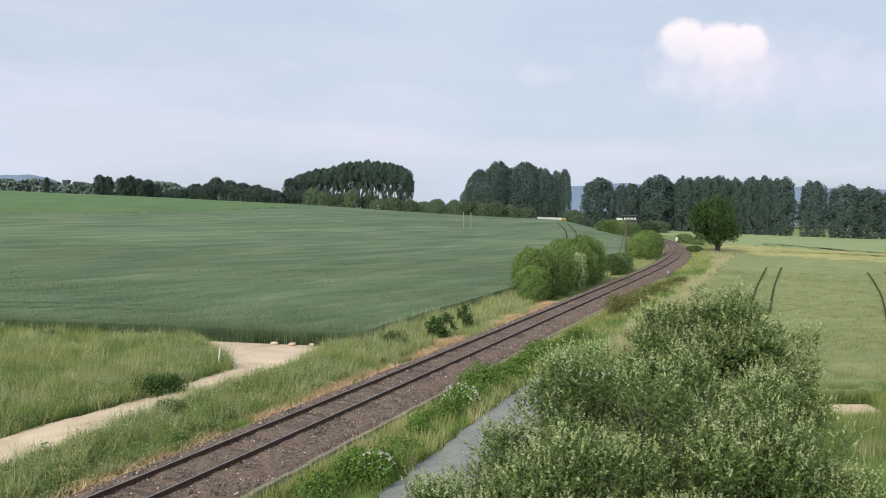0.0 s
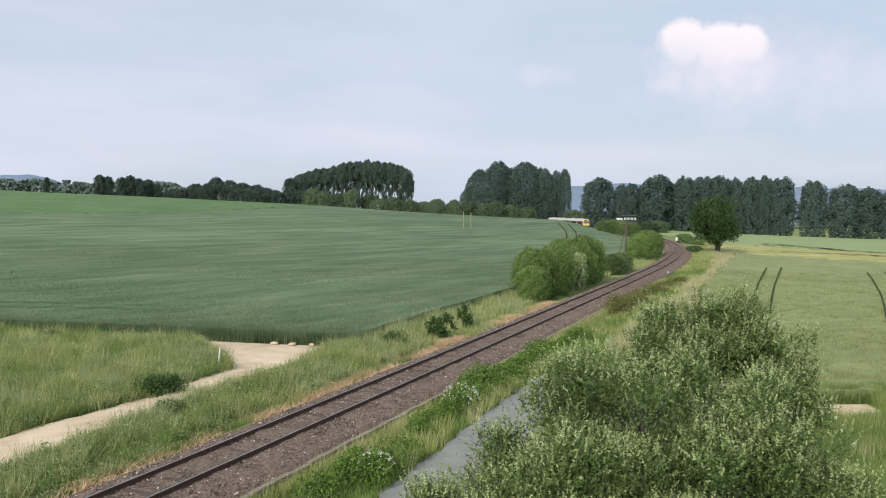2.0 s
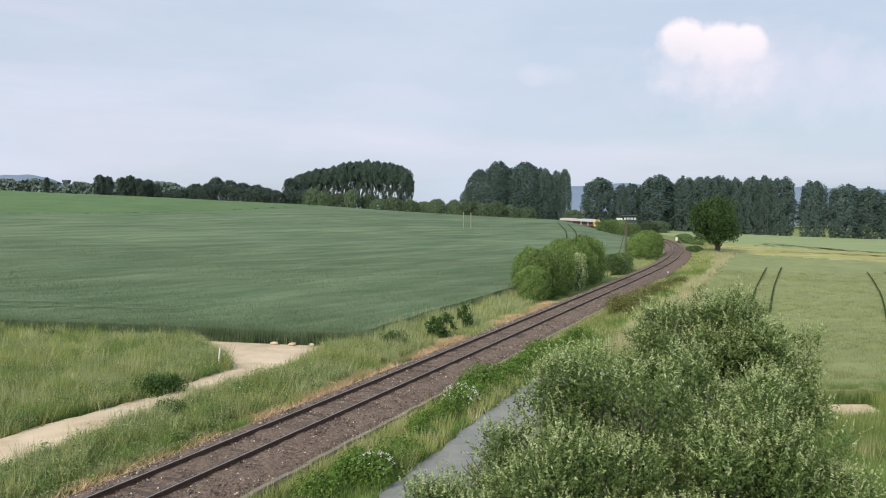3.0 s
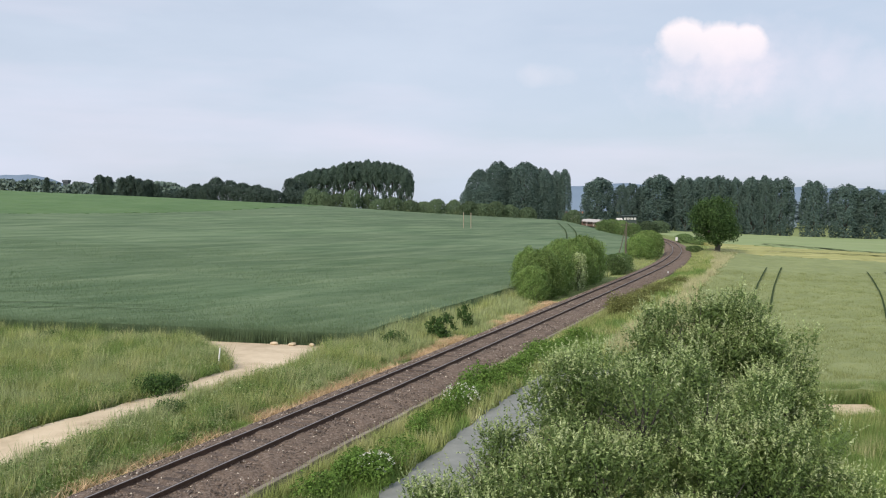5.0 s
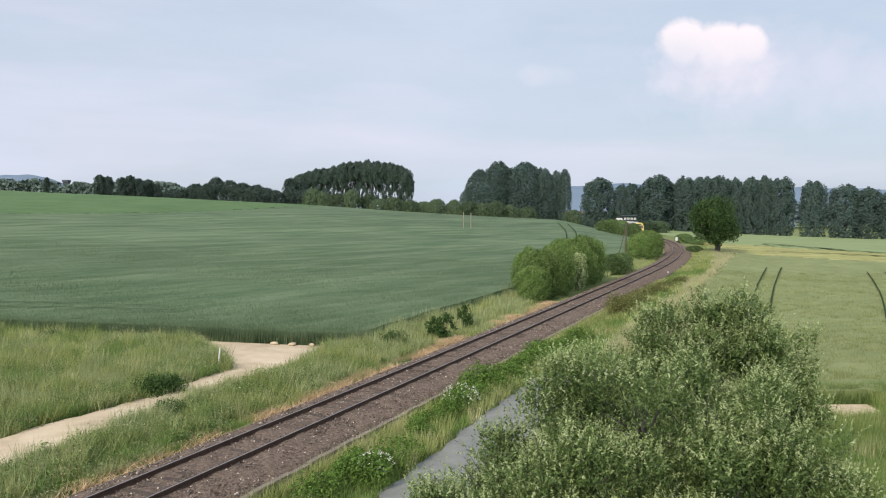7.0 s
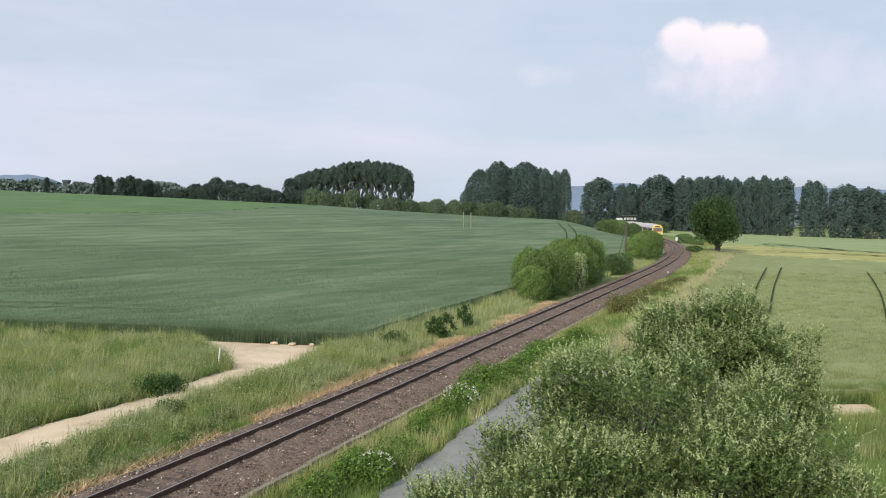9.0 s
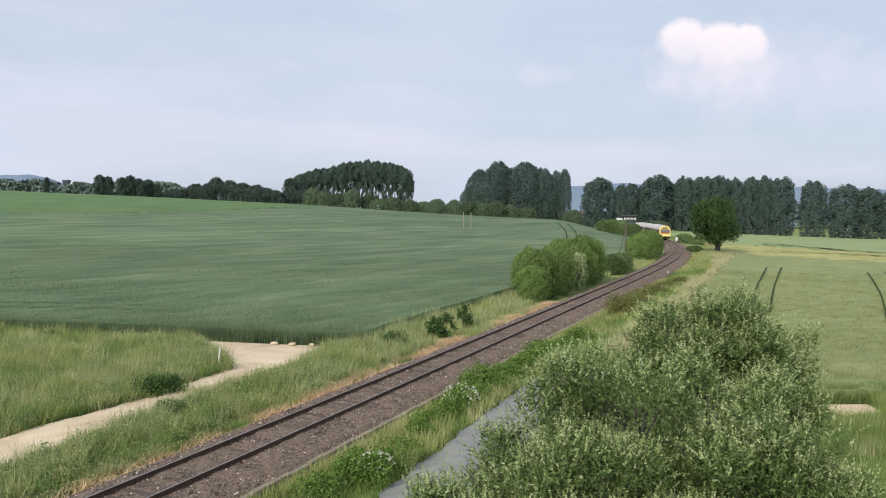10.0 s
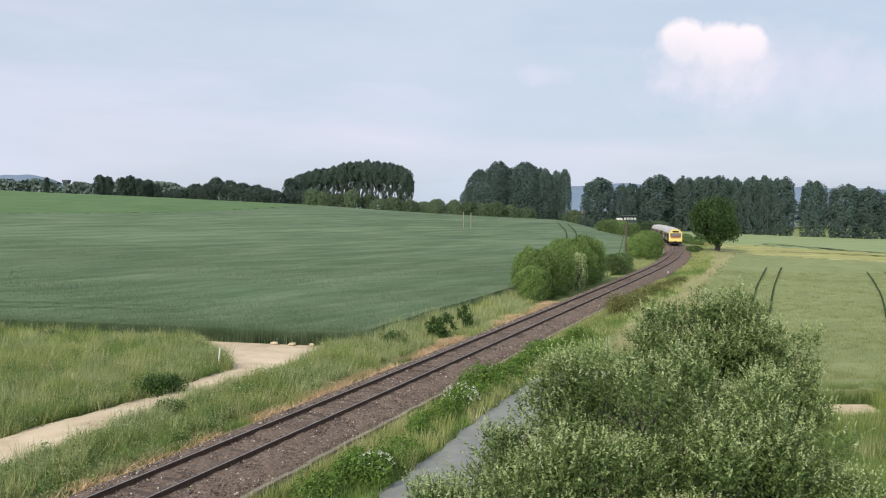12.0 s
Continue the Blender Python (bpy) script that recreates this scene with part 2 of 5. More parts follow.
def block(sx, sy, sz, bevel=0.0, centre=(0, 0, 0), segments=1):
    bm = bmesh.new()
    bmesh.ops.create_cube(bm, size=1.0, matrix=Matrix.Translation(centre) @ Matrix.Diagonal((sx, sy, sz, 1)))
    if bevel:
        bmesh.ops.bevel(bm, geom=bm.edges[:], offset=bevel, segments=segments, affect="EDGES")
    return bm


def tube(points, radii, sides=7):
    """Vertices and quads of a tapered tube along points."""
    pts = [Vector(p) for p in points]
    V, Fq = [], []
    for i, p in enumerate(pts):
        d = (pts[min(i + 1, len(pts) - 1)] - pts[max(i - 1, 0)]).normalized()
        a = d.orthogonal().normalized()
        b = d.cross(a)
        for k in range(sides):
            t = 2 * math.pi * k / sides
            V.append(p + (a * math.cos(t) + b * math.sin(t)) * radii[i])
    for i in range(len(pts) - 1):
        for k in range(sides):
            k2 = (k + 1) % sides
            Fq.append((i * sides + k, i * sides + k2, (i + 1) * sides + k2, (i + 1) * sides + k))
    Fq.append(tuple(range((len(pts) - 1) * sides, len(pts) * sides)))
    return [tuple(v) for v in V], Fq


def join_tubes(tubes):
    V, Fq = [], []
    for v, f in tubes:
        n = len(V)
        V += v
        Fq += [tuple(i + n for i in q) for q in f]
    return V, Fq


def smooth_step(a, b, x):
    t = np.clip((x - a) / (b - a), 0, 1)
    return t * t * (3 - 2 * t)


# ------------------------------------------------------------------ the line of the railway
STEP = 0.5
LINE_S = np.arange(-90, 560, STEP)


def line_of_track():
    """Centre line in plan: a straight, then a bend to the left that eases a little."""
    ramp1 = np.clip((LINE_S - 98.8 + 20) / 40, 0, 1)
    ramp2 = np.clip((LINE_S - 234 + 15) / 30, 0, 1)
    ramp3 = np.clip((LINE_S - 420) / 40, 0, 1)
    bend = 0.002795 * ramp1 - 0.000445 * ramp2 - 0.00235 * ramp3
    head = 0.4206 - np.cumsum(bend) * STEP
    x = np.cumsum(np.sin(head)) * STEP
    y = np.cumsum(np.cos(head)) * STEP
    i0 = int(90 / STEP)
    return x - x[i0] - 13.66, y - y[i0] + 10.0, head


LINE_X, LINE_Y, LINE_H = line_of_track()


def on_track(s, d=0.0, z=0.0):
    """The place s metres along the line, d metres to its right, and the heading."""
    x, y, h = (np.interp(s, LINE_S, a) for a in (LINE_X, LINE_Y, LINE_H))
    return x + d * np.cos(h), y - d * np.sin(h), z, h


def lateral(x, y):
    """Signed distance to the right of the line."""
    x, y = np.asarray(x, float), np.asarray(y, float)
    shape = x.shape
    x, y = x.ravel(), y.ravel()
    lx, ly, lh = LINE_X[::4], LINE_Y[::4], LINE_H[::4]
    out = np.empty(len(x))
    for a in range(0, len(x), 20000):
        X, Y = x[a:a + 20000], y[a:a + 20000]
        i = np.argmin((X[:, None] - lx) ** 2 + (Y[:, None] - ly) ** 2, axis=1)
        side = (X - lx[i]) * np.cos(lh[i]) - (Y - ly[i]) * np.sin(lh[i])
        along = (X - lx[i]) * np.sin(lh[i]) + (Y - ly[i]) * np.cos(lh[i])
        out[a:a + 20000] = np.where(np.abs(along) < 4, side, np.sign(side) * np.hypot(side, along))
    return out.reshape(shape)


# ------------------------------------------------------------------ the lie of the land
def ripple(x, y, size, seed=0.0):
    return (np.sin(x / size + seed) * np.cos(y / size * 1.3 + seed * 2) + np.sin((x * 0.6 + y) / size * 2.1 + seed)) * 0.5


def patches(x, y, size, seed):
    """Smooth random patches of about that size, from 0 to 1."""
    g = np.random.default_rng(seed).random((128, 128))
    u, v = np.asarray(x, float) / size, np.asarray(y, float) / size
    i, j = np.floor(u).astype(int), np.floor(v).astype(int)
    fu, fv = smooth_step(0, 1, u - i), smooth_step(0, 1, v - j)
    a, b = i % 128, j % 128
    a2, b2 = (i + 1) % 128, (j + 1) % 128
    return (g[a, b] * (1 - fu) + g[a2, b] * fu) * (1 - fv) + (g[a, b2] * (1 - fu) + g[a2, b2] * fu) * fv


def left_hill(x, y):
    """A long slope that rises to the left and away, and rolls over its crest."""
    ye = y - 28.0 * np.log1p(np.exp(np.clip((y - 248) / 14.0, -50, 50)))
    xe = np.maximum(x, -420)
    z = -2.87 - 0.0455 * xe + 0.033 * ye
    z = -0.55 + 0.5 * np.log1p(np.exp(np.clip((z + 0.55) / 0.5, -50, 50)))
    z = z + 1.3 * smooth_step(25, -70, x) * smooth_step(90, 225, y)
    fade = 1 - smooth_step(420, 900, y)
    return -0.55 + (z + 0.55) * fade * (1 - smooth_step(300, 900, -x))


def ground_z(x, y, d=None):
    x, y = np.asarray(x, float), np.asarray(y, float)
    d = lateral(x, y) if d is None else d
    left = -0.6 + smooth_step(3.5, 23, -d) * (left_hill(x, y) + 0.6)
    far = np.clip(y, 20, 330)
    right = -0.7 + smooth_step(4.5, 15, d) * (-0.5 - 0.0115 * (far - 20) * smooth_step(0, 110, d))
    z = np.where(d < 0, left, right)
    rough = ripple(x, y, 3.1) * 0.05 + ripple(x, y, 11.0, 2.0) * 0.08
    return z + rough * smooth_step(3.0, 8.0, np.abs(d))


def spread(lo, hi, step, far_lo, far_hi, grow=1.22):
    a = list(np.arange(lo, hi + 0.01, step))
    s = step
    while a[-1] < far_hi:
        s *= grow
        a.append(a[-1] + s)
    s = step
    while a[0] > far_lo:
        s *= grow
        a.insert(0, a[0] - s)
    return np.array(a)


def grid_faces(nx, ny, keep=None):
    i, j = np.meshgrid(np.arange(nx - 1), np.arange(ny - 1), indexing="ij")
    a = i * ny + j
    q = np.stack([a, a + ny, a + ny + 1, a + 1], -1)
    return q[keep] if keep is not None else q.reshape(-1, 4)


def build_ground():
    xs, ys = spread(-70, 100, 1.5, -3500, 3500), spread(0, 300, 1.5, -800, 4500)
    X, Y = np.meshgrid(xs, ys, indexing="ij")
    Z = ground_z(X, Y)
    V = np.stack([X, Y, Z], -1).reshape(-1, 3)
    ob = put("ground", mesh_of("ground", V, grid_faces(len(xs), len(ys)), M_GROUND, True))
    tagged(ob, "rough grassland over gently rolling farmland", "ground", kind="structure")


build_ground()


# ------------------------------------------------------------------ fields
EDGE_Y = 47.6                                     # near edge of the wheat


def strip_side(x, y):
    """Positive on the far-left side of the line between wheat and the fresh green crop."""
    return (y - np.interp(x, [-240, -80.6, -57, -46, -38, -36], [60, 142, 166, 195, 250, 330])) * 0.7


def in_wheat(x, y, d):
    return (y > EDGE_Y) & (d < -7.6) & (y < 300)


def in_barley(x, y, d):
    return (d > 12 - 4 * smooth_step(50, 80, y) + 2.5 * smooth_step(110, 150, y)) & (y > 36.2 + 0.4 * np.sin(x * 0.6)) & (y < 141 - 1.5 * (x - 54))


def crop(name, xs, ys, inside, height, mat, label, category, bumpy=0.05, edge=None):
    """A standing crop as one thick sheet with closed edges."""
    X, Y = np.meshgrid(xs, ys, indexing="ij")
    if edge is not None:                          # the last column follows a border
        X = xs[0] + (X - xs[0]) / (xs[-1] - xs[0]) * (edge(Y) - xs[0])
    d = lateral(X, Y)
    G = ground_z(X, Y, d)
    rng = np.random.default_rng(len(name))
    top = G + height + rng.normal(0, bumpy, X.shape) + ripple(X, Y, 6.0, 1.0) * 0.04
    cx, cy = (X[1:, 1:] + X[:-1, :-1]) / 2, (Y[1:, 1:] + Y[:-1, :-1]) / 2
    keep = inside(cx, cy, lateral(cx, cy))
    nx, ny = X.shape
    quads = grid_faces(nx, ny, keep)
    V = np.concatenate([np.stack([X, Y, top], -1).reshape(-1, 3), np.stack([X, Y, G - 0.1], -1).reshape(-1, 3)])
    n = nx * ny
    side = []
    pad = np.pad(keep, 1)
    for (di, dj, a, b) in ((-1, 0, (0, 0), (0, 1)), (1, 0, (1, 0), (1, 1)), (0, -1, (0, 0), (1, 0)), (0, 1, (0, 1), (1, 1))):
        ii, jj = np.nonzero(keep & ~pad[1 + di:1 + di + nx - 1, 1 + dj:1 + dj + ny - 1])
        p, q = (ii + a[0]) * ny + jj + a[1], (ii + b[0]) * ny + jj + b[1]
        side.append(np.stack([p, q, q + n, p + n], -1))
    Fq = np.concatenate([quads] + side)
    used, inv = np.unique(Fq, return_inverse=True)
    ob = put(name, mesh_of(name, V[used], inv.reshape(Fq.shape), mat, False))
    return tagged(ob, label, category, kind="stuff")


def axis(a, b, c, fine, coarse):
    return np.concatenate([np.arange(a, b, fine), np.arange(b, c, coarse)])


def wheat_border(y):
    """x of the wheat's edge beside the railway."""
    s = np.arange(0, 400, 1.0)
    x, yy, _, _ = on_track(s, -7.9)
    return np.interp(y, yy, x)


crop("wheat_field", np.arange(-150, 62, 0.9), axis(47, 110, 300, 0.7, 1.8),
     lambda x, y, d: in_wheat(x, y - 0.6, d) & (strip_side(x, y) < 0), 0.75, M_WHEAT, "blue-green young wheat field on a rising slope", "field", 0.02, edge=wheat_border)
crop("green_crop_field", np.arange(-240, -28, 1.6), np.arange(60, 300, 1.6),
     lambda x, y, d: in_wheat(x, y, d) & (strip_side(x, y) >= 0), 0.75, M_STRIP, "bright fresh green crop along the hill crest", "field")
crop("barley_field", axis(10, 60, 120, 0.7, 1.4), axis(35, 90, 170, 0.7, 1.4), in_barley, 0.7, M_BARLEY,
     "pale green barley field with wheel lines", "field")
crop("yellow_field", np.arange(40, 120, 1.2), np.arange(60, 215, 1.2),
     lambda x, y, d: (d > 8) & (y >= 142.5 - 1.5 * (x - 54)) & (y < 176 - 1.4 * (x - 67.6)), 0.6, M_YELLOW, "yellowing crop strip with trampled lines", "field")
crop("pale_field", np.arange(50, 330, 2.5), np.arange(60, 320, 2.5),
     lambda x, y, d: (d > 7) & (y >= 179 - 1.4 * (x - 67.6)) & (y < 314 - 0.33 * (x - 58)), 0.55, M_FAR_CROP, "pale green field before the poplar row", "field")


def ribbon(name, ys, xl, xr, lift, mat, label, category, across=8):
    """A worn way over the ground between two borders."""
    yy = np.arange(ys[0], ys[-1], 0.5)
    L, R = np.interp(yy, ys, xl), np.interp(yy, ys, xr)
    rng = np.random.default_rng(3)
    L, R = L + rng.normal(0, 0.12, len(yy)), R + rng.normal(0, 0.12, len(yy))
    t = np.linspace(0, 1, across)
    X = L[:, None] + (R - L)[:, None] * t
    Y = np.repeat(yy[:, None], across, 1)
    Z = ground_z(X, Y) + lift
    V = np.stack([X, Y, Z], -1).reshape(-1, 3)
    ob = put(name, mesh_of(name, V, grid_faces(len(yy), across), mat, True))
    return tagged(ob, label, category, kind="structure")


PATH_Y = [8, 25, 28.3, 35, 40.5, 43.6, 47.8]
PATH_L = [-26, -17.6, -15.8, -12.6, -10.8, -12.5, -15.2]
PATH_R = [-21.5, -13.6, -12.4, -10.2, -7.9, -7.2, -6.4]
ribbon("path", PATH_Y, PATH_L, PATH_R, 0.06, M_SAND, "sandy farm track widening into an apron at the field", "path")
ROAD_Y = [4, 22.7, 29.9, 38.7, 40.4, 41.2, 41.8]
ROAD_L = [-8.2, -1.9, 0.9, 4.5, 5.5, 7.4, 11.0]
ROAD_R = [-5.4, 0.9, 3.8, 7.6, 9.0, 11.5, 14.5]
ribbon("road", ROAD_Y, ROAD_L, ROAD_R, 0.06, M_ROAD, "narrow grey asphalt lane beside the railway", "road")
ribbon("field_access", [33.0, 33.8, 35.4, 35.9], [13.0, 12.6, 12.6, 13.0], [18.0, 19.2, 19.6, 18.8], 0.10, M_SAND, "bare sandy patch at the barley's edge", "path")


def wheel_lines():
    """Paired wheel lines as thin dark sheets laid over the barley and the wheat."""
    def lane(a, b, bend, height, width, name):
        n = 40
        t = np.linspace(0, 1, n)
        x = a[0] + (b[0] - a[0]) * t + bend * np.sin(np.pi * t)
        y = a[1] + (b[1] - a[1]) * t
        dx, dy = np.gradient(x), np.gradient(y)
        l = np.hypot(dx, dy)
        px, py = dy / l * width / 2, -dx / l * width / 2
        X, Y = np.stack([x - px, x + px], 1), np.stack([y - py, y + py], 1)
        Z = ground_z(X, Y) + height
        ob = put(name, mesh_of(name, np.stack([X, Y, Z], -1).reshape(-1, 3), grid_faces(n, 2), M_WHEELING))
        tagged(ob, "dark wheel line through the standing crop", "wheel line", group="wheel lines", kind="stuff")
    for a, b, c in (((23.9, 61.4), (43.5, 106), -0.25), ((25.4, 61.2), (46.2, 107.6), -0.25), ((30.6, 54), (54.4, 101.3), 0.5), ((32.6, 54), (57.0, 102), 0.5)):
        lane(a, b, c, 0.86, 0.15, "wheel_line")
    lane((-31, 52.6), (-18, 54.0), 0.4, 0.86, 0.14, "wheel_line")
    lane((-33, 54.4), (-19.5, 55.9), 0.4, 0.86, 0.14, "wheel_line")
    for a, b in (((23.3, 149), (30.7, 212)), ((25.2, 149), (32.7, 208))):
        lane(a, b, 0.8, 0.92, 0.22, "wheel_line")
    # two wider dark strips by the yellow field
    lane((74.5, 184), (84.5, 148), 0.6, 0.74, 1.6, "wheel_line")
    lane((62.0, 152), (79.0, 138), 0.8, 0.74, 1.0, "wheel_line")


wheel_lines()


# ------------------------------------------------------------------ railway
def sweep(profile, s0, s1, ds, closed=False):
    """Vertices and faces of a profile of (d, z) drawn along the line."""
    s = np.arange(s0, s1 + ds / 2, ds)
    V = []
    for d, z in profile:
        x, y, _, _ = on_track(s, d)
        V.append(np.stack([x, y, np.full_like(x, z)], -1))
    V = np.stack(V, 1).reshape(-1, 3)
    k, n = len(profile), len(s)
    i, j = np.meshgrid(np.arange(n - 1), np.arange(k if closed else k - 1), indexing="ij")
    j2 = (j + 1) % k
    q = np.stack([i * k + j, (i + 1) * k + j, (i + 1) * k + j2, i * k + j2], -1).reshape(-1, 4)
    return V, q[:, ::-1]


def build_railway():
    root = tagged(new("railway_track"), "single railway track on dark stone ballast", "railway", kind="structure")
    prof = [(-2.5, -0.75), (-2.2, -0.55), (-1.9, -0.32), (-1.6, -0.20), (-1.1, -0.155), (-0.55, -0.165), (0, -0.17), (0.55, -0.165), (1.1, -0.155), (1.7, -0.20), (2.15, -0.27), (2.45, -0.42), (2.6, -0.75)]
    V, q = sweep(prof, -60, 430, 0.5)
    rng = np.random.default_rng(5)
    V[:, 2] += rng.normal(0, 0.022, len(V))
    put("ballast", mesh_of("ballast", V, q, M_BALLAST), root, "dark brown-grey crushed stone ballast")
    for sg in (-1, 1):
        c = 0.7525 * sg
        pr = [(c - 0.07, -0.165), (c - 0.07, -0.15), (c - 0.012, -0.135), (c - 0.012, -0.045), (c - 0.036, -0.03), (c - 0.036, -0.004), (c + 0.036, -0.004), (c + 0.036, -0.03), (c + 0.012, -0.045), (c + 0.012, -0.135), (c + 0.07, -0.15), (c + 0.07, -0.165)]
        rail = put("rail", mesh_of("rail", *sweep(pr, -60, 430, 1.0, True), M_RAIL), root, "rusty brown steel rail")
        put("running_surface", mesh_of("running_surface", *sweep([(c - 0.03, -0.002), (c - 0.024, 0.001), (c + 0.024, 0.001), (c + 0.03, -0.002)], -60, 430, 1.0), M_RAIL_TOP), rail, "worn dull steel rail head")
    # loose stones
    n = 26000
    s = 6 + rng.random(n) ** 1.5 * 90
    d = rng.uniform(-2.4, 2.45, n)
    d[: n // 4] = rng.normal(-1.9, 0.35, n // 4)
    x, y, _, _ = on_track(s, d)
    zb = np.interp(d, [p[0] for p in prof], [p[1] for p in prof])
    stones("loose_ballast", x, y, zb, rng.uniform(0.025, 0.06, n), M_STONE, root, rng)
    k = 2600
    s = 6 + rng.random(k) * 70
    d = np.where(rng.random(k) < 0.4, rng.normal(-1.9, 0.3, k), rng.uniform(-1.6, 2.35, k))
    x, y, _, _ = on_track(s, d)
    zb = np.interp(d, [p[0] for p in prof], [p[1] for p in prof])
    stones("pale_ballast", x, y, zb, rng.uniform(0.02, 0.05, k), M_PALE_STONE, root, rng)
    return root


def stones(name, x, y, z, r, mat, parent, rng):
    """Many small rough octahedra."""
    n = len(x)
    base = np.array([(1, 0, 0), (-1, 0, 0), (0, 1, 0), (0, -1, 0), (0, 0, 0.8), (0, 0, -0.8)], float)
    P = base[None] * (1 + rng.uniform(-0.35, 0.35, (n, 6, 1)))
    a = rng.uniform(0, 6.28, n)
    ca, sa = np.cos(a)[:, None], np.sin(a)[:, None]
    P = np.stack([P[..., 0] * ca - P[..., 1] * sa, P[..., 0] * sa + P[..., 1] * ca, P[..., 2]], -1) * r[:, None, None]
    P += np.stack([x, y, z], -1)[:, None]
    f = np.array([(0, 2, 4), (2, 1, 4), (1, 3, 4), (3, 0, 4), (2, 0, 5), (1, 2, 5), (3, 1, 5), (0, 3, 5)])
    Fq = (f[None] + 6 * np.arange(n)[:, None, None]).reshape(-1, 3)
    ob = put(name, mesh_of(name, P.reshape(-1, 3), Fq, mat), parent)
    return tagged(ob, kind="stuff")


RAILWAY = build_railway()


# ------------------------------------------------------------------ plants
def leaf_quads(P, nrm, size, rng, aspect=0.55, flop=0.9):
    """Pointed four-cornered leaves at P, turned roughly along nrm."""
    n = len(P)
    nn = nrm + rng.normal(0, flop, (n, 3))
    nn /= np.linalg.norm(nn, axis=1)[:, None] + 1e-9
    a = np.cross(nn, rng.normal(0, 1, (n, 3)))
    a /= np.linalg.norm(a, axis=1)[:, None] + 1e-9
    b = np.cross(nn, a)
    s = (size * rng.uniform(0.6, 1.4, n))[:, None]
    V = np.stack([P - a * s, P - b * s * aspect + nn * s * 0.15, P + a * s, P + b * s * aspect + nn * s * 0.15], 1)
    return V.reshape(-1, 3), np.arange(4 * n).reshape(n, 4)


def lobe_points(lobes, n, rng, shell=0.55):
    """Points in the outer part of a set of ellipsoids, with their outward ways."""
    lobes = np.asarray(lobes, float)
    w = (lobes[:, 3] * lobes[:, 4] + lobes[:, 3] * lobes[:, 5] + lobes[:, 4] * lobes[:, 5])
    k = rng.choice(len(lobes), n, p=w / w.sum())
    v = rng.normal(0, 1, (n, 3))
    v /= np.linalg.norm(v, axis=1)[:, None]
    r = shell + (1.06 - shell) * rng.random(n) ** 0.7
    tw = 1 + 0.16 * np.sin(v[:, 0] * 5 + k) * np.cos(v[:, 2] * 6 + k * 2)
    P = lobes[k, :3] + v * lobes[k, 3:6] * (r * tw)[:, None]
    out = v / lobes[k, 3:6]
    out /= np.linalg.norm(out, axis=1)[:, None]
    out[:, 2] += 0.25
    return P, out


def crown_lobes(rng, base, top, radius, count, lobe=0.42):
    """Ellipsoids that fill a crown between two heights."""
    L = []
    for i in range(count):
        f = (i + rng.random()) / count
        z = base + (top - base) * f
        w = math.sqrt(max(0.05, 1 - (2 * f - 0.9) ** 2))
        a, rr = rng.uniform(0, 6.28), radius * w * math.sqrt(rng.random()) * 0.75
        s = radius * lobe * rng.uniform(0.75, 1.25) * (0.6 + 0.4 * w)
        L.append((rr * math.cos(a), rr * math.sin(a), z, s, s, s * 1.25))
    return L


def tree(name, height, radius, bole, leaf, leaves, mat, seed, lobes=14, label="", category="tree", trunk_r=None, lobe=0.42, shell=0.55, flop=0.9):
    """A tapered trunk with limbs into each lobe, and a crown of separate leaves."""
    rng = np.random.default_rng(seed)
    root = tagged(new(name), label, category)
    tr = trunk_r or height * 0.018
    L = crown_lobes(rng, bole + (height - bole) * 0.12, height - radius * lobe * 0.8, radius, lobes, lobe)
    bend = rng.normal(0, height * 0.012, (6, 2))
    pts = [(bend[i][0] * (i > 0), bend[i][1] * (i > 0), height * 0.85 * i / 5 - (0.3 if i == 0 else 0)) for i in range(6)]
    tubes = [tube(pts, [tr * (1.25 if i == 0 else 1) * (1 - 0.16 * i) for i in range(6)], 8)]
    for (x, y, z, sx, sy, sz) in L:
        z0 = max(max(0.4, bole * 0.5), z - 0.22 * height * rng.uniform(0.6, 1.2))
        mid = (x * 0.45, y * 0.45, z0 + (z - z0) * 0.55)
        tubes.append(tube([(0, 0, z0), mid, (x, y, z)], [tr * 0.45, tr * 0.3, tr * 0.1], 5))
    V, q = join_tubes(tubes)
    put("trunk", mesh_of("trunk", V, q, M_BARK, True), root, "dark bark trunk with limbs")
    P, out = lobe_points(L, leaves, rng, shell)
    V, q = leaf_quads(P, out, np.full(leaves, leaf), rng, 0.55, flop)
    put("crown", mesh_of("crown", V, q, mat), root, "leafy crown")
    return root


def plume_shape(shape, f):
    """Half-width of a crown at the height fraction f."""
    if shape == "column":
        w = (0.82 + 0.18 * np.sin(np.pi * np.clip(f * 1.1, 0, 1))) * np.minimum(1, 0.6 + f * 5)
        return w * np.clip(1 - (np.maximum(f - 0.84, 0) / 0.165) ** 2.6, 0.05, 1) ** 0.5
    if shape == "dome":
        return np.minimum(1, 0.7 + f) * np.clip(1 - (np.maximum(f - 0.45, 0) / 0.555) ** 2.6, 0.05, 1) ** 0.5
    return (0.4 + 0.6 * smooth_step(0.1, 0.7, f)) * np.sqrt(np.clip(1 - (np.maximum(f - 0.75, 0) / 0.255) ** 2, 0.02, 1))


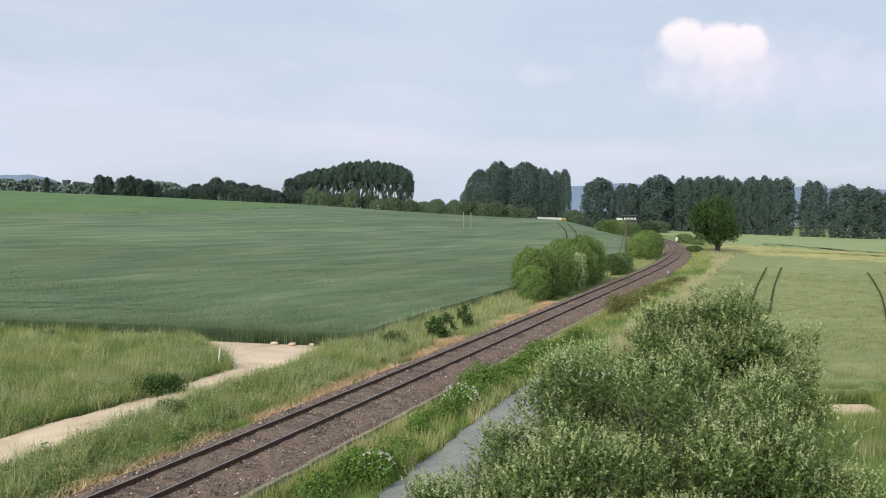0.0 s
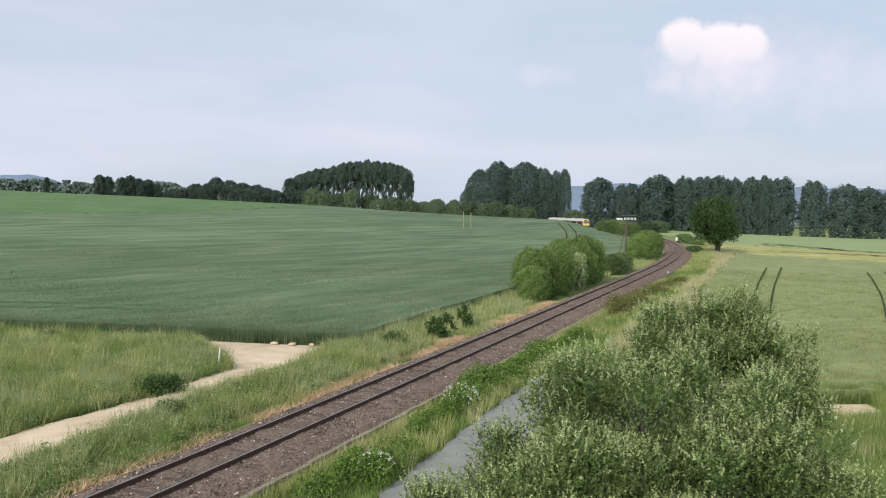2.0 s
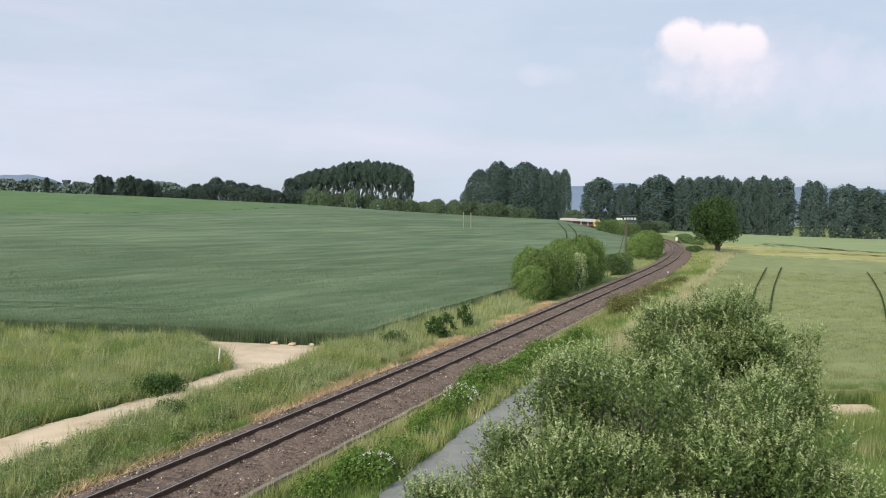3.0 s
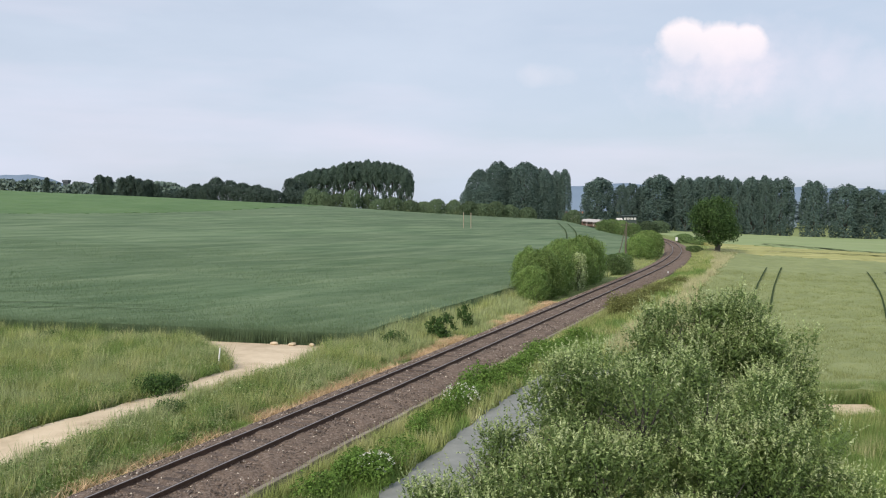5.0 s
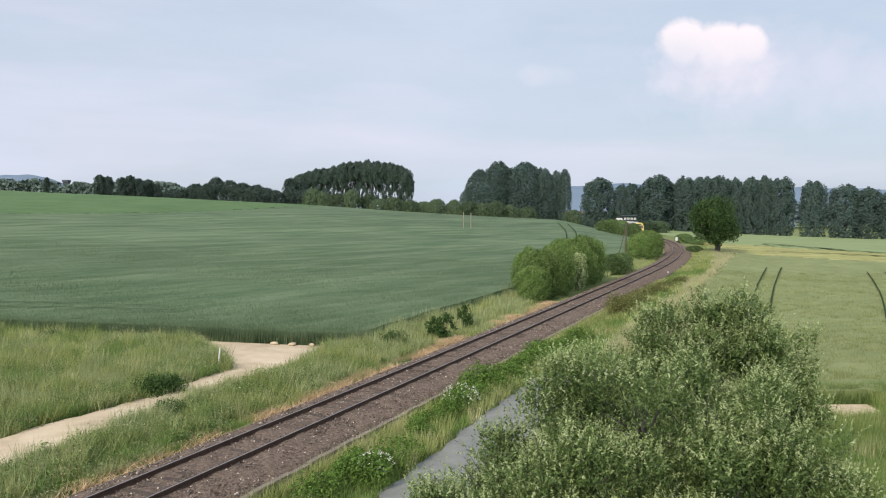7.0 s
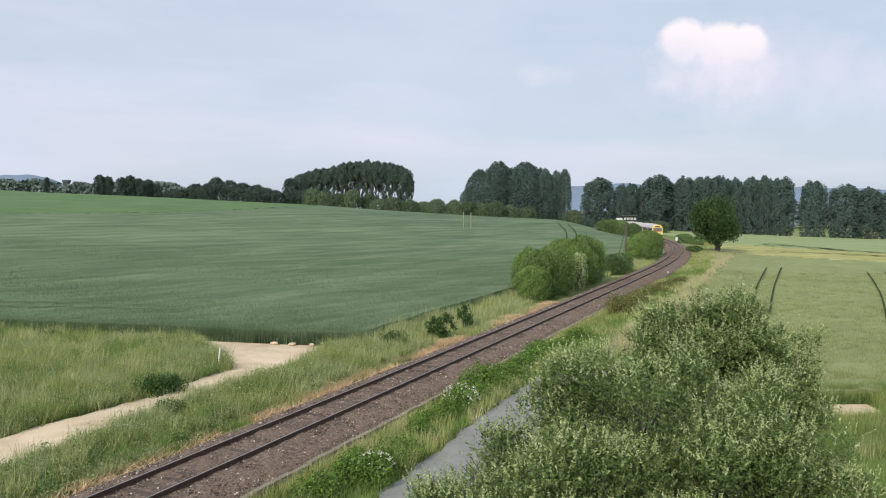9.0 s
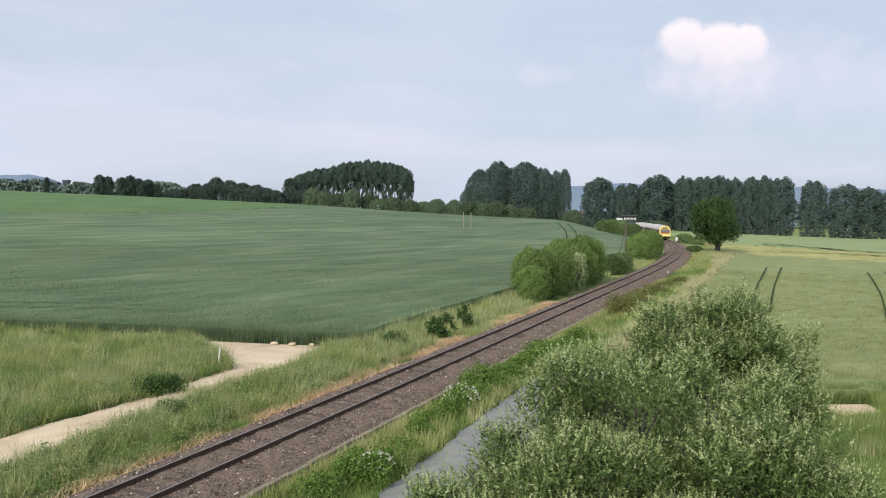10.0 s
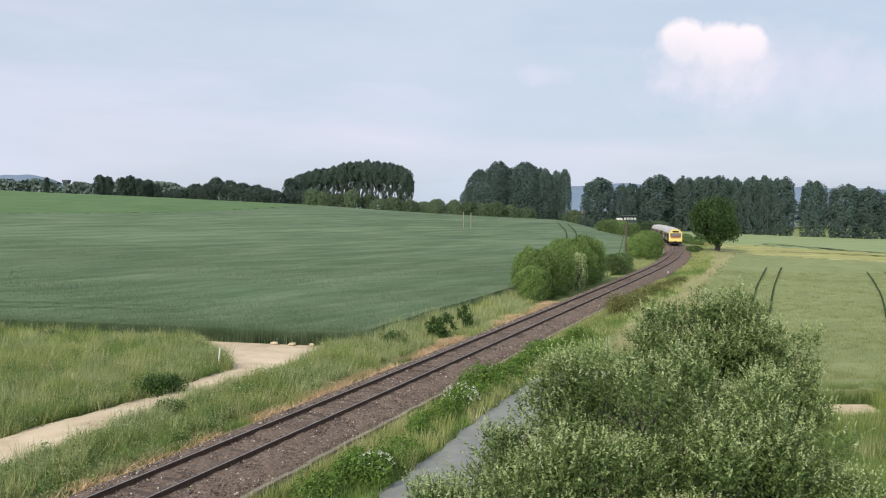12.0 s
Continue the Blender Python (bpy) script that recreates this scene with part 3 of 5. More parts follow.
def plume_tree(name, height, radius, bole, shape, leaf, leaves, mat, seed, label, category="tree", trunk_r=None, uneven=0.16, holes=0.0, limbs=9, fuzz=0.5, flop=0.75):
    """A trunk with steep limbs, and a crown whose billows run up along them; holes lets light through."""
    rng = np.random.default_rng(seed)
    root = tagged(new(name), label, category)
    tr = trunk_r or height * 0.016
    ph = rng.uniform(0, 6.28, 8)

    def billow(a, f):
        return (np.sin(3 * a + ph[0] + 1.5 * np.sin(4 * f + ph[1])) + 0.8 * np.sin(6 * a + ph[2] + 7 * f)
                + 0.7 * np.sin(5 * a - 17 * f + ph[3]) + 0.6 * np.sin(11 * a + 13 * f + ph[4]) + 0.6 * np.sin(27 * f + 9 * a + ph[5])) / 2.2

    n = int(leaves * (1 + holes))
    f, a = rng.random(n) ** 0.75, rng.uniform(0, 6.28, n)
    deep = np.where(f > 0.9, rng.random(n) ** 0.4, 1 - 0.45 * rng.random(n) ** 2)
    b = billow(a, f)
    r = radius * plume_shape(shape, f) * (1 + uneven * b) * deep + rng.normal(0, leaf * fuzz, n)
    tall = height - bole
    z = bole + tall * (f * (1 + 0.02 * np.sin(2 * a + ph[6]) + 0.02 * np.sin(5 * a + ph[7])) - 0.02) + rng.normal(0, leaf * fuzz, n)
    P = np.stack([r * np.cos(a), r * np.sin(a), z], -1)
    q = P[:, :2] / radius * 3.2
    P[:, 2] += tall * 0.011 * smooth_step(0.5, 0.95, f) * (np.sin(q[:, 0] + ph[2]) + np.sin(q[:, 1] * 1.2 + ph[4]) + np.sin(q[:, 0] * 2.3 - q[:, 1] * 1.9 + ph[0]))
    out = np.stack([np.cos(a), np.sin(a), 0.35 + 1.2 * np.maximum(f - 0.7, 0)], -1)
    if holes:
        h = np.sin(P[:, 0] * 1.5 + ph[1]) * np.sin(P[:, 1] * 1.5 + ph[2]) + 0.7 * np.sin(P[:, 2] * 0.75 + ph[3] + P[:, 0]) + rng.normal(0, 0.25, n)
        keep = h < 0.75 - 1.1 * holes * (1 - smooth_step(0.45, 0.8, f))
        P, out = P[keep], out[keep]
    bend = rng.normal(0, height * 0.01, (6, 2))
    tubes = [tube([(bend[i][0] * (i > 0), bend[i][1] * (i > 0), height * 0.88 * i / 5 - (0.3 if i == 0 else 0)) for i in range(6)],
                  [tr * (1.25 if i == 0 else 1) * (1 - 0.17 * i) for i in range(6)], 8)]
    V, q = join_tubes(tubes)
    put("trunk", mesh_of("trunk", V, q, M_BARK, True), root, "dark bark trunk")
    for i in range(limbs):
        t = 2.4 * i + rng.uniform(-0.4, 0.4)
        z0 = max(0.3, bole * 0.8) + (height * 0.6 - max(0.3, bole * 0.8)) * i / limbs
        z1 = min(height * 0.92, z0 + height * rng.uniform(0.25, 0.4))
        w = radius * 0.75 * float(plume_shape(shape, np.array((z1 - bole) / tall)))
        V, q = tube([(0, 0, z0), (w * 0.6 * math.cos(t), w * 0.6 * math.sin(t), z0 + (z1 - z0) * 0.5), (w * math.cos(t), w * math.sin(t), z1)], [tr * 0.5, tr * 0.34, tr * 0.1], 5)
        put("limb", mesh_of("limb", V, q, M_BARK, True), root)
    V, q = leaf_quads(P, out, np.full(len(P), leaf), rng, 0.55, flop)
    put("crown", mesh_of("crown", V, q, mat), root, "leafy crown")
    return root, height, radius


def stand(kind, x, y, radius, top, turn, copy):
    """Stand a tree of that kind on the ground, with its own spread and the height of its tip."""
    ob, h, r = kind
    z = float(ground_z(np.array([x]), np.array([y]))[0])
    return place(ob, x, y, turn, radius / r, (top - z) / h, z, copy)


def stand_all(kinds, spots, group):
    used = set()
    for i, (x, y, r, top) in enumerate(spots):
        k = kinds[i % len(kinds)]
        tagged(stand(k, x, y, r, top, 83 * i, k[0].name in used), group=group)
        used.add(k[0].name)


def place(ob, x, y, turn=0.0, sx=1.0, sz=1.0, z=None, copy=True):
    """Stand a copy of a tree on the ground."""
    z = float(ground_z(np.array([x]), np.array([y]))[0]) if z is None else z
    m = pose(x, y, z - 0.05, 0, 0, turn)
    c = copy_thing(ob, m) if copy else ob
    c.matrix_basis = m @ Matrix.Diagonal((sx, sx, sz, 1))
    return c


def blades(name, x, y, z, h, w, mat, rng, lean=0.2, label="", category="grass"):
    """Grass blades, each a thin pointed leaf."""
    n = len(x)
    a = rng.uniform(0, 6.28, n)
    px, py = np.cos(a) * w / 2, np.sin(a) * w / 2
    lx, ly = rng.normal(0, lean, n) * h + 0.06 * h, rng.normal(0, lean, n) * h
    b = np.stack([x, y, z], -1)
    V = np.stack([b + np.stack([-px, -py, np.zeros(n)], -1), b + np.stack([px, py, np.zeros(n)], -1),
                  b + np.stack([lx, ly, h], -1)], 1)
    ob = put(name, mesh_of(name, V.reshape(-1, 3), np.arange(3 * n).reshape(n, 3), mat))
    return tagged(ob, label, category, kind="stuff")


def scatter(n, x0, x1, y0, y1, test, rng, near=1.0):
    """Random places that pass the test, thinning with distance where near > 1."""
    x = rng.uniform(x0, x1, n)
    y = y0 + (y1 - y0) * rng.random(n) ** near
    d = lateral(x, y)
    k = test(x, y, d)
    return x[k], y[k], d[k]


def off_ways(x, y, d):
    p = (y > PATH_Y[0]) & (y < 47.9) & (x > np.interp(y, PATH_Y, PATH_L) - 0.05) & (x < np.interp(y, PATH_Y, PATH_R) - 0.15)
    r = (y < 41.9) & (x > np.interp(y, ROAD_Y, ROAD_L)) & (x < np.interp(y, ROAD_Y, ROAD_R))
    a = (y > 32.9) & (y < 36.2) & (x > 12.8) & (x < 19.2)
    return ~p & ~r & ~a


def build_grass():
    rng = np.random.default_rng(11)
    # meadow and verge on the left
    x, y, d = scatter(600000, -36, 6, 17, 47.8, lambda x, y, d: (d < -2.7) & off_ways(x, y, d) & (x > -0.66 * y - 2), rng, 1.3)
    patch = 1.6 * (patches(x, y, 0.55, 1) * 0.55 + patches(x, y, 1.6, 2) * 0.5 + patches(x, y, 4.5, 3) * 0.45 - 0.75)
    z = ground_z(x, y, d)
    tall = np.clip(0.46 + 0.40 * patch, 0.12, 0.95)
    h = tall * rng.uniform(0.6, 1.25, len(x)) * np.where(d > -4.2, 0.6, 1.0)
    lush = (patches(x, y, 1.3, 8) + rng.normal(0, 0.12, len(x)) > np.where((d > -6.8) & (d < -3.2), 0.42, 0.66))
    light = ~lush & (patches(x, y, 2.6, 44) * 0.6 + patches(x, y, 0.9, 45) * 0.4 > 0.56)
    blades("pale_meadow_grass", x[light], y[light], z[light], h[light] * 1.1, np.full(light.sum(), 0.022), M_PALE, rng, 0.35, "pale seeding grass in the meadow")
    rest = ~lush & ~light
    blades("meadow_grass", x[rest], y[rest], z[rest], h[rest], np.full(rest.sum(), 0.022), M_GRASS, rng, 0.32, label="tall unmown meadow grass beside the track")
    blades("lush_grass", x[lush], y[lush], z[lush], h[lush], np.full(lush.sum(), 0.024), M_GRASS_DARK, rng, 0.32, label="darker lush grass beside the path")
    # tufts of their own tone in the meadow, and pale seed heads
    cx, cy, cd = scatter(9000, -36, 6, 17, 47.5, lambda x, y, d: (d < -3.2) & off_ways(x, y, d) & (x > -0.66 * y - 2), rng, 1.3)
    tone = 0.3 * rng.random(len(cx)) + 0.55 * patches(cx, cy, 1.9, 41) + 0.45 * patches(cx, cy, 4.5, 42) - 0.05
    per = 34
    big = np.repeat(rng.uniform(0.5, 1.35, len(cx)), per)
    X, Y = np.repeat(cx, per) + rng.normal(0, 0.16, len(cx) * per), np.repeat(cy, per) + rng.normal(0, 0.16, len(cx) * per)
    Z = ground_z(X, Y)
    Hh = big * rng.uniform(0.45, 0.9, len(X))
    T = np.repeat(tone, per)
    for name, k, m, lab in (("pale_tufts", T > 0.64, M_PALE, "pale seeding tufts in the meadow"), ("green_tufts", (T <= 0.64) & (T > 0.45), M_GRASS, "green grass tufts in the meadow"), ("dark_tufts", T <= 0.45, M_GRASS_DARK, "dark green herb tufts in the meadow")):
        blades(name, X[k], Y[k], Z[k], Hh[k], np.full(k.sum(), 0.03), m, rng, 0.3, lab)
    k = rng.random(len(x)) < 0.16 * (0.3 + 1.4 * patches(x, y, 2.4, 17))
    P = np.stack([x[k], y[k], z[k] + h[k] * 1.02], -1)
    V, q = leaf_quads(P, np.tile([0, 0, 1.0], (len(P), 1)), np.full(len(P), 0.042), rng, 0.45)
    tagged(put("seed_heads", mesh_of("seed_heads", V, q, M_PALE)), "pale seed heads over the meadow grass", "grass", kind="stuff")
    # verges further along, both sides
    x, y, d = scatter(1200000, -12, 62, 17, 170, lambda x, y, d: (((d < -2.6) & (d > -8.2) & (y > 47)) | ((d > 2.85 - 0.5 * (y > 75)) & (d < 14.5))) & off_ways(x, y, d) & ~in_barley(x, y, d), rng, 1.7)
    z = ground_z(x, y, d)
    patch = 2.2 * (patches(x, y, 0.8, 4) * 0.5 + patches(x, y, 2.6, 5) * 0.6 + patches(x, y, 7.0, 6) * 0.4 - 0.75)
    h = np.clip(0.5 + 0.34 * patch, 0.15, 1.0) * rng.uniform(0.6, 1.2, len(x)) * np.where(np.abs(d) < 4, 0.6, 1.0) * np.where((d < -6.3) & (d > -9), 1.5, 1.0)
    w = 0.018 + 0.0005 * y
    pale = (patch + rng.normal(0, 0.3, len(x)) > np.where((d > 0) & (d < 6.5), 0.9, np.where((d > 0) & (y > 75), -0.45, 0.05)))
    bare = (d < 0) & (d > -4.2) & (y > 66) & (y < 100)
    h = h * np.where(bare, 0.08, 1.0)
    dark = ~pale & (patch < np.where((d > 0) & (d < 6.5), 0.1, -0.45))
    rest = ~pale & ~dark
    for name, k, m, lab in (("pale_verge_grass", pale, M_PALE, "pale seeding grass on the railway verge"), ("verge_grass", rest, M_GRASS, "green grass on the railway verge"), ("lush_verge_grass", dark, M_GRASS_DARK, "dark lush grass on the railway verge")):
        blades(name, x[k], y[k], z[k], h[k], w[k], m, rng, label=lab)
    # right corner below the barley
    x, y, d = scatter(380000, 4, 27, 12, 37, lambda x, y, d: (d > 7) & off_ways(x, y, d) & (x < 0.62 * y + 2) & (x > 0.25 * y), rng, 1.2)
    z = ground_z(x, y, d)
    blades("corner_grass", x, y, z, (0.25 + 0.8 * patches(x, y, 0.7, 9)) * rng.uniform(0.7, 1.2, len(x)), np.full(len(x), 0.02), M_GRASS_DARK, rng, label="lush tall grass below the barley field")
    k = patches(x, y, 0.9, 12) + rng.normal(0, 0.15, len(x)) > 0.6
    blades("corner_seed_grass", x[k] + 0.03, y[k], z[k], rng.uniform(0.5, 1.05, k.sum()), np.full(k.sum(), 0.02), M_GRASS, rng, label="seeding grass below the barley field")
    # dark blades added in place of the shade on the barley's front face
    x, y = rng.uniform(13, 30, 30000), rng.uniform(35.6, 36.9, 30000)
    blades("fringe_grass", x, y, ground_z(x, y), rng.uniform(0.45, 0.95, len(x)), np.full(len(x), 0.03), M_HERB_AND_SHADE, rng, 0.25, "dark blades painting the shade on the barley's front")
    # tall straw-coloured grass on the bank above the barley
    x, y, d = scatter(420000, 8, 56, 46, 150, lambda x, y, d: (d > 5.6 + 1.2 * patches(x, y, 5.0, 21)) & (d < 10.5) & ~in_barley(x, y, d) & (patches(x, y, 3.2, 22) > 0.3), rng, 1.3)
    z = ground_z(x, y, d)
    blades("straw_grass", x, y, z, (0.5 + 0.6 * patches(x, y, 1.4, 23)) * rng.uniform(0.7, 1.2, len(x)), 0.02 + 0.0004 * y, M_STRAW, rng, 0.3, "tall straw-coloured seeding grass on the bank")
    # leafy herbs in mounds: thick beside the path and the verge, thin in the meadow
    x, y, d = scatter(9000, -34, 6, 17, 47.5, lambda x, y, d: (d < -3.1) & off_ways(x, y, d) & (x > -0.66 * y - 2), rng, 1.3)
    gap = np.interp(y, PATH_Y, PATH_L) - x
    keep = rng.random(len(x)) < np.where((gap > 0) & (gap < 2.2), 0.6, np.where((d > -6.5), 0.42, 0.10)) * (0.3 + 1.2 * patches(x, y, 2.2, 31))
    x, y = x[keep], y[keep]
    z, per = ground_z(x, y), 90
    r = rng.uniform(0.2, 0.55, len(x))
    v = rng.normal(0, 1, (len(x) * per, 3))
    v /= np.linalg.norm(v, axis=1)[:, None]
    v[:, 2] = np.abs(v[:, 2])
    P = np.repeat(np.stack([x, y, z + 0.12], -1), per, 0) + v * np.repeat(np.stack([r, r, r * 1.25], -1), per, 0) * rng.uniform(0.6, 1.1, (len(v), 1))
    V, q = leaf_quads(P, v, np.full(len(P), 0.045), rng, 0.5, 0.7)
    tagged(put("meadow_herbs", mesh_of("meadow_herbs", V, q, M_HERB_AND_SHADE)), "dark leafy herbs among the meadow grass", "herbs", kind="stuff")
    # flattened dry grass in broken patches along the ballast
    s = 5 + rng.random(60000) * 58
    dd = -2.85 + rng.normal(0, 0.3, len(s)) + 0.22 * np.sin(s * 0.9) * np.sin(s * 0.37)
    keep = rng.random(len(s)) < (0.25 + 0.75 * smooth_step(16, 32, s)) * smooth_step(0.36, 0.62, patches(s, dd * 3, 1.7, 25) * 0.7 + patches(s, dd, 5.0, 26) * 0.4)
    s, dd = s[keep], dd[keep]
    x, y, _, _ = on_track(s, dd)
    blades("dry_grass", x, y, np.maximum(ground_z(x, y, dd), -0.62), rng.uniform(0.10, 0.32, len(x)), np.full(len(x), 0.04), M_DRY, rng, 1.1, "withered orange grass along the ballast")
    s = 5 + rng.random(26000) * 80
    dd = 2.78 + np.abs(rng.normal(0, 0.25, len(s)))
    x, y, _, _ = on_track(s, dd)
    blades("edge_grass", x, y, np.full(len(x), -0.75), rng.uniform(0.3, 0.75, len(x)), np.full(len(x), 0.026), M_GRASS, rng, 0.3, "pale grass along the cable duct")
    # stalks on the crops
    x, y, d = scatter(230000, -55, 40, 48, 100, lambda x, y, d: in_wheat(x, y, d) & (x > -0.62 * y), rng, 2.2)
    z = ground_z(x, y, d)
    xe = np.concatenate([rng.uniform(-34, -3, 40000), rng.uniform(-9, 24, 110000)])
    ye = np.concatenate([rng.uniform(47.5, 49.7, 40000), rng.uniform(48, 105, 110000)])
    de = lateral(xe, ye)
    k = in_wheat(xe, ye + 0.1 + 0.25 * np.sin(xe * 1.9), de - 0.2) & ((ye < 49.7) | (de > -8.5))
    x, y, d = np.concatenate([x, xe[k]]), np.concatenate([y, ye[k]]), np.concatenate([d, de[k]])
    z = ground_z(x, y, d)
    edge = (y < 49.7) | (d > -8.5)
    blades("wheat_stalks", x, y, z + np.where(edge, 0.0, 0.55), np.where(edge, 0.85, 0.33) * rng.uniform(0.8, 1.15, len(x)), np.full(len(x), 0.045), M_WHEAT_EARS, rng, 0.12, "blue-green wheat stalks with ears", "wheat")
    x, y, d = scatter(300000, 12, 62, 36, 100, lambda x, y, d: in_barley(x, y, d) & (x < 0.62 * y), rng, 1.8)
    z = ground_z(x, y, d)
    edge = y < 38
    blades("barley_stalks", x, y, z + np.where(edge, 0.0, 0.5), np.where(edge, 0.8, 0.33) * rng.uniform(0.8, 1.15, len(x)), np.full(len(x), 0.04), M_BARLEY_EARS, rng, 0.15, "pale barley stalks with ears", "barley")


build_grass()


def build_shrub(name, x, y, lobes, leaves, leaf, seed, label):
    """A large broad shrub: stems from the ground, then leafy boughs that are parts of their own."""
    rng = np.random.default_rng(seed)
    root = tagged(new(name), label, "shrub")
    z0 = float(ground_z(np.array([x]), np.array([y]))[0])
    root.matrix_basis = pose(x, y, z0)
    for (lx, ly, lz, sx, sy, sz) in lobes:
        tubes = []
        foot = (rng.normal(0, 0.25), rng.normal(0, 0.25), -0.2)
        mid = (lx * 0.4 + rng.normal(0, 0.15), ly * 0.4 + rng.normal(0, 0.15), lz * 0.5)
        tubes.append(tube([foot, mid, (lx * 0.85, ly * 0.85, lz * 0.85), (lx, ly, lz + sz * 0.6)], [0.12, 0.085, 0.05, 0.012], 6))
        for k in range(9):
            v = rng.normal(0, 1, 3)
            v /= np.linalg.norm(v)
            v[2] = abs(v[2])
            tip = (lx + v[0] * sx * 0.85, ly + v[1] * sy * 0.85, lz + v[2] * sz * 0.85)
            tubes.append(tube([(lx * 0.9, ly * 0.9, lz * 0.9), ((lx * 0.9 + tip[0]) / 2, (ly * 0.9 + tip[1]) / 2, (lz * 0.9 + tip[2]) / 2 + 0.1), tip], [0.035, 0.02, 0.006], 4))
        V, q = join_tubes(tubes)
        put("stem", mesh_of("stem", V, q, M_BARK, True), root, "grey-brown stem with twigs")
    vol = np.array([l[3] * l[4] + l[3] * l[5] for l in lobes])
    for i, l in enumerate(lobes):
        n = int(leaves * vol[i] / vol.sum())
        at, _ = lobe_points([l], 13, rng, 0.8)
        clumps = [(*p, l[3] * f, l[4] * f, l[5] * f) for p, f in zip(at, rng.uniform(0.26, 0.40, len(at)))]
        core = [tuple(l[:3]) + (l[3] * 0.72, l[4] * 0.72, l[5] * 0.72)]
        # inner leaves all in the darker green, painted for the shade inside
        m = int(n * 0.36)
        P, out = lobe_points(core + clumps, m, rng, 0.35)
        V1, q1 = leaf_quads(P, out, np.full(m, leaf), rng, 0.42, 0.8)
        # sprigs that reach out and up, each with leaves along it
        per = 15
        m = max(20, (n - m) // per)
        C, out = lobe_points(clumps, m * 2, rng, 0.75)
        up = np.argsort(-(out[:, 2] + rng.normal(0, 0.45, 2 * m)))[:m]
        C, out = C[up], out[up]
        way = out * 0.7 + rng.normal(0, 0.35, (m, 3)) + np.array([0, 0, 0.75])
        way /= np.linalg.norm(way, axis=1)[:, None]
        long = rng.uniform(0.18, 0.52, m)
        k = np.repeat(np.arange(m), per)
        f = np.tile((np.arange(per) + 0.5) / per, m)
        side = rng.normal(0, 1, (m * per, 3))
        side /= np.linalg.norm(side, axis=1)[:, None]
        P = C[k] + way[k] * (f * long[k])[:, None] + side * (leaf * 0.8 * (1.15 - f))[:, None]
        V2, q2 = leaf_quads(P, side + way[k] * 0.6, leaf * (1.1 - 0.45 * f), rng, 0.40, 0.5)
        # pale tips, set more often on upward sprigs to paint the light there
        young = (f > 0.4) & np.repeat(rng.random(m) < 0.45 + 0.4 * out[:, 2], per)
        me = mesh_of("bough", np.concatenate([V1, V2]) - np.array(l[:3]), np.concatenate([q1, q2 + len(V1)]), [M_LEAF_SHRUB, M_LEAF_PALE])
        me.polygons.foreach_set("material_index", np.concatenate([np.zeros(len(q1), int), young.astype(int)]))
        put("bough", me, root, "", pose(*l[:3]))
    return root


def build_things_near():
    front = [(-3.25, -0.2, 3.0, 0.95, 0.9, 1.15), (-2.5, 0.1, 3.6, 1.1, 1.0, 1.15), (-1.7, 0.3, 4.1, 1.1, 1.1, 1.15), (-0.8, 0.5, 4.75, 1.15, 1.1, 1.2), (0.3, 0.4, 5.1, 1.3, 1.2, 1.15), (1.5, 0.2, 4.7, 1.2, 1.1, 1.15), (2.5, 0.0, 4.1, 1.1, 1.0, 1.15), (3.2, -0.3, 3.1, 1.0, 1.0, 1.15), (-2.4, -0.9, 2.5, 1.5, 1.1, 1.4), (-0.7, -0.9, 3.6, 1.6, 1.2, 1.4), (1.2, -0.9, 3.4, 1.5, 1.2, 1.4), (0.3, -1.2, 2.2, 2.0, 1.1, 1.3), (2.7, -0.7, 2.1, 1.3, 1.0, 1.3), (-1.7, -1.4, 1.9, 1.5, 1.0, 1.3), (1.6, -1.4, 2.0, 1.5, 1.0, 1.3), (-3.3, -0.9, 1.9, 1.1, 0.9, 1.2), (-2.6, -0.5, 2.9, 1.1, 0.9, 1.2)]
    a = build_shrub("shrub", 3.4, 14.0, front, 300000, 0.037, 21, "large broad green shrub with pale leaf tips")
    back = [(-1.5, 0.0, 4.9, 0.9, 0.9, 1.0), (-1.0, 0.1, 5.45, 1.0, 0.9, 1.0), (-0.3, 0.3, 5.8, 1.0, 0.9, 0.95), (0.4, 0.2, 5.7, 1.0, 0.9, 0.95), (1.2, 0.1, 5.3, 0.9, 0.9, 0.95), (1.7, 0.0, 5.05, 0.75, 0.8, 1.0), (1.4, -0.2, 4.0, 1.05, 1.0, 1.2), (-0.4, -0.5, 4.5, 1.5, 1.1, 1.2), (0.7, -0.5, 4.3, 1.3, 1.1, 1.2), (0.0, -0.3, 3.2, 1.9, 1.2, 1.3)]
    b = build_shrub("shrub", 6.3, 18.5, back, 130000, 0.040, 22, "tall green shrub with pale leaf tips")
    return a, b


SHRUBS = build_things_near()


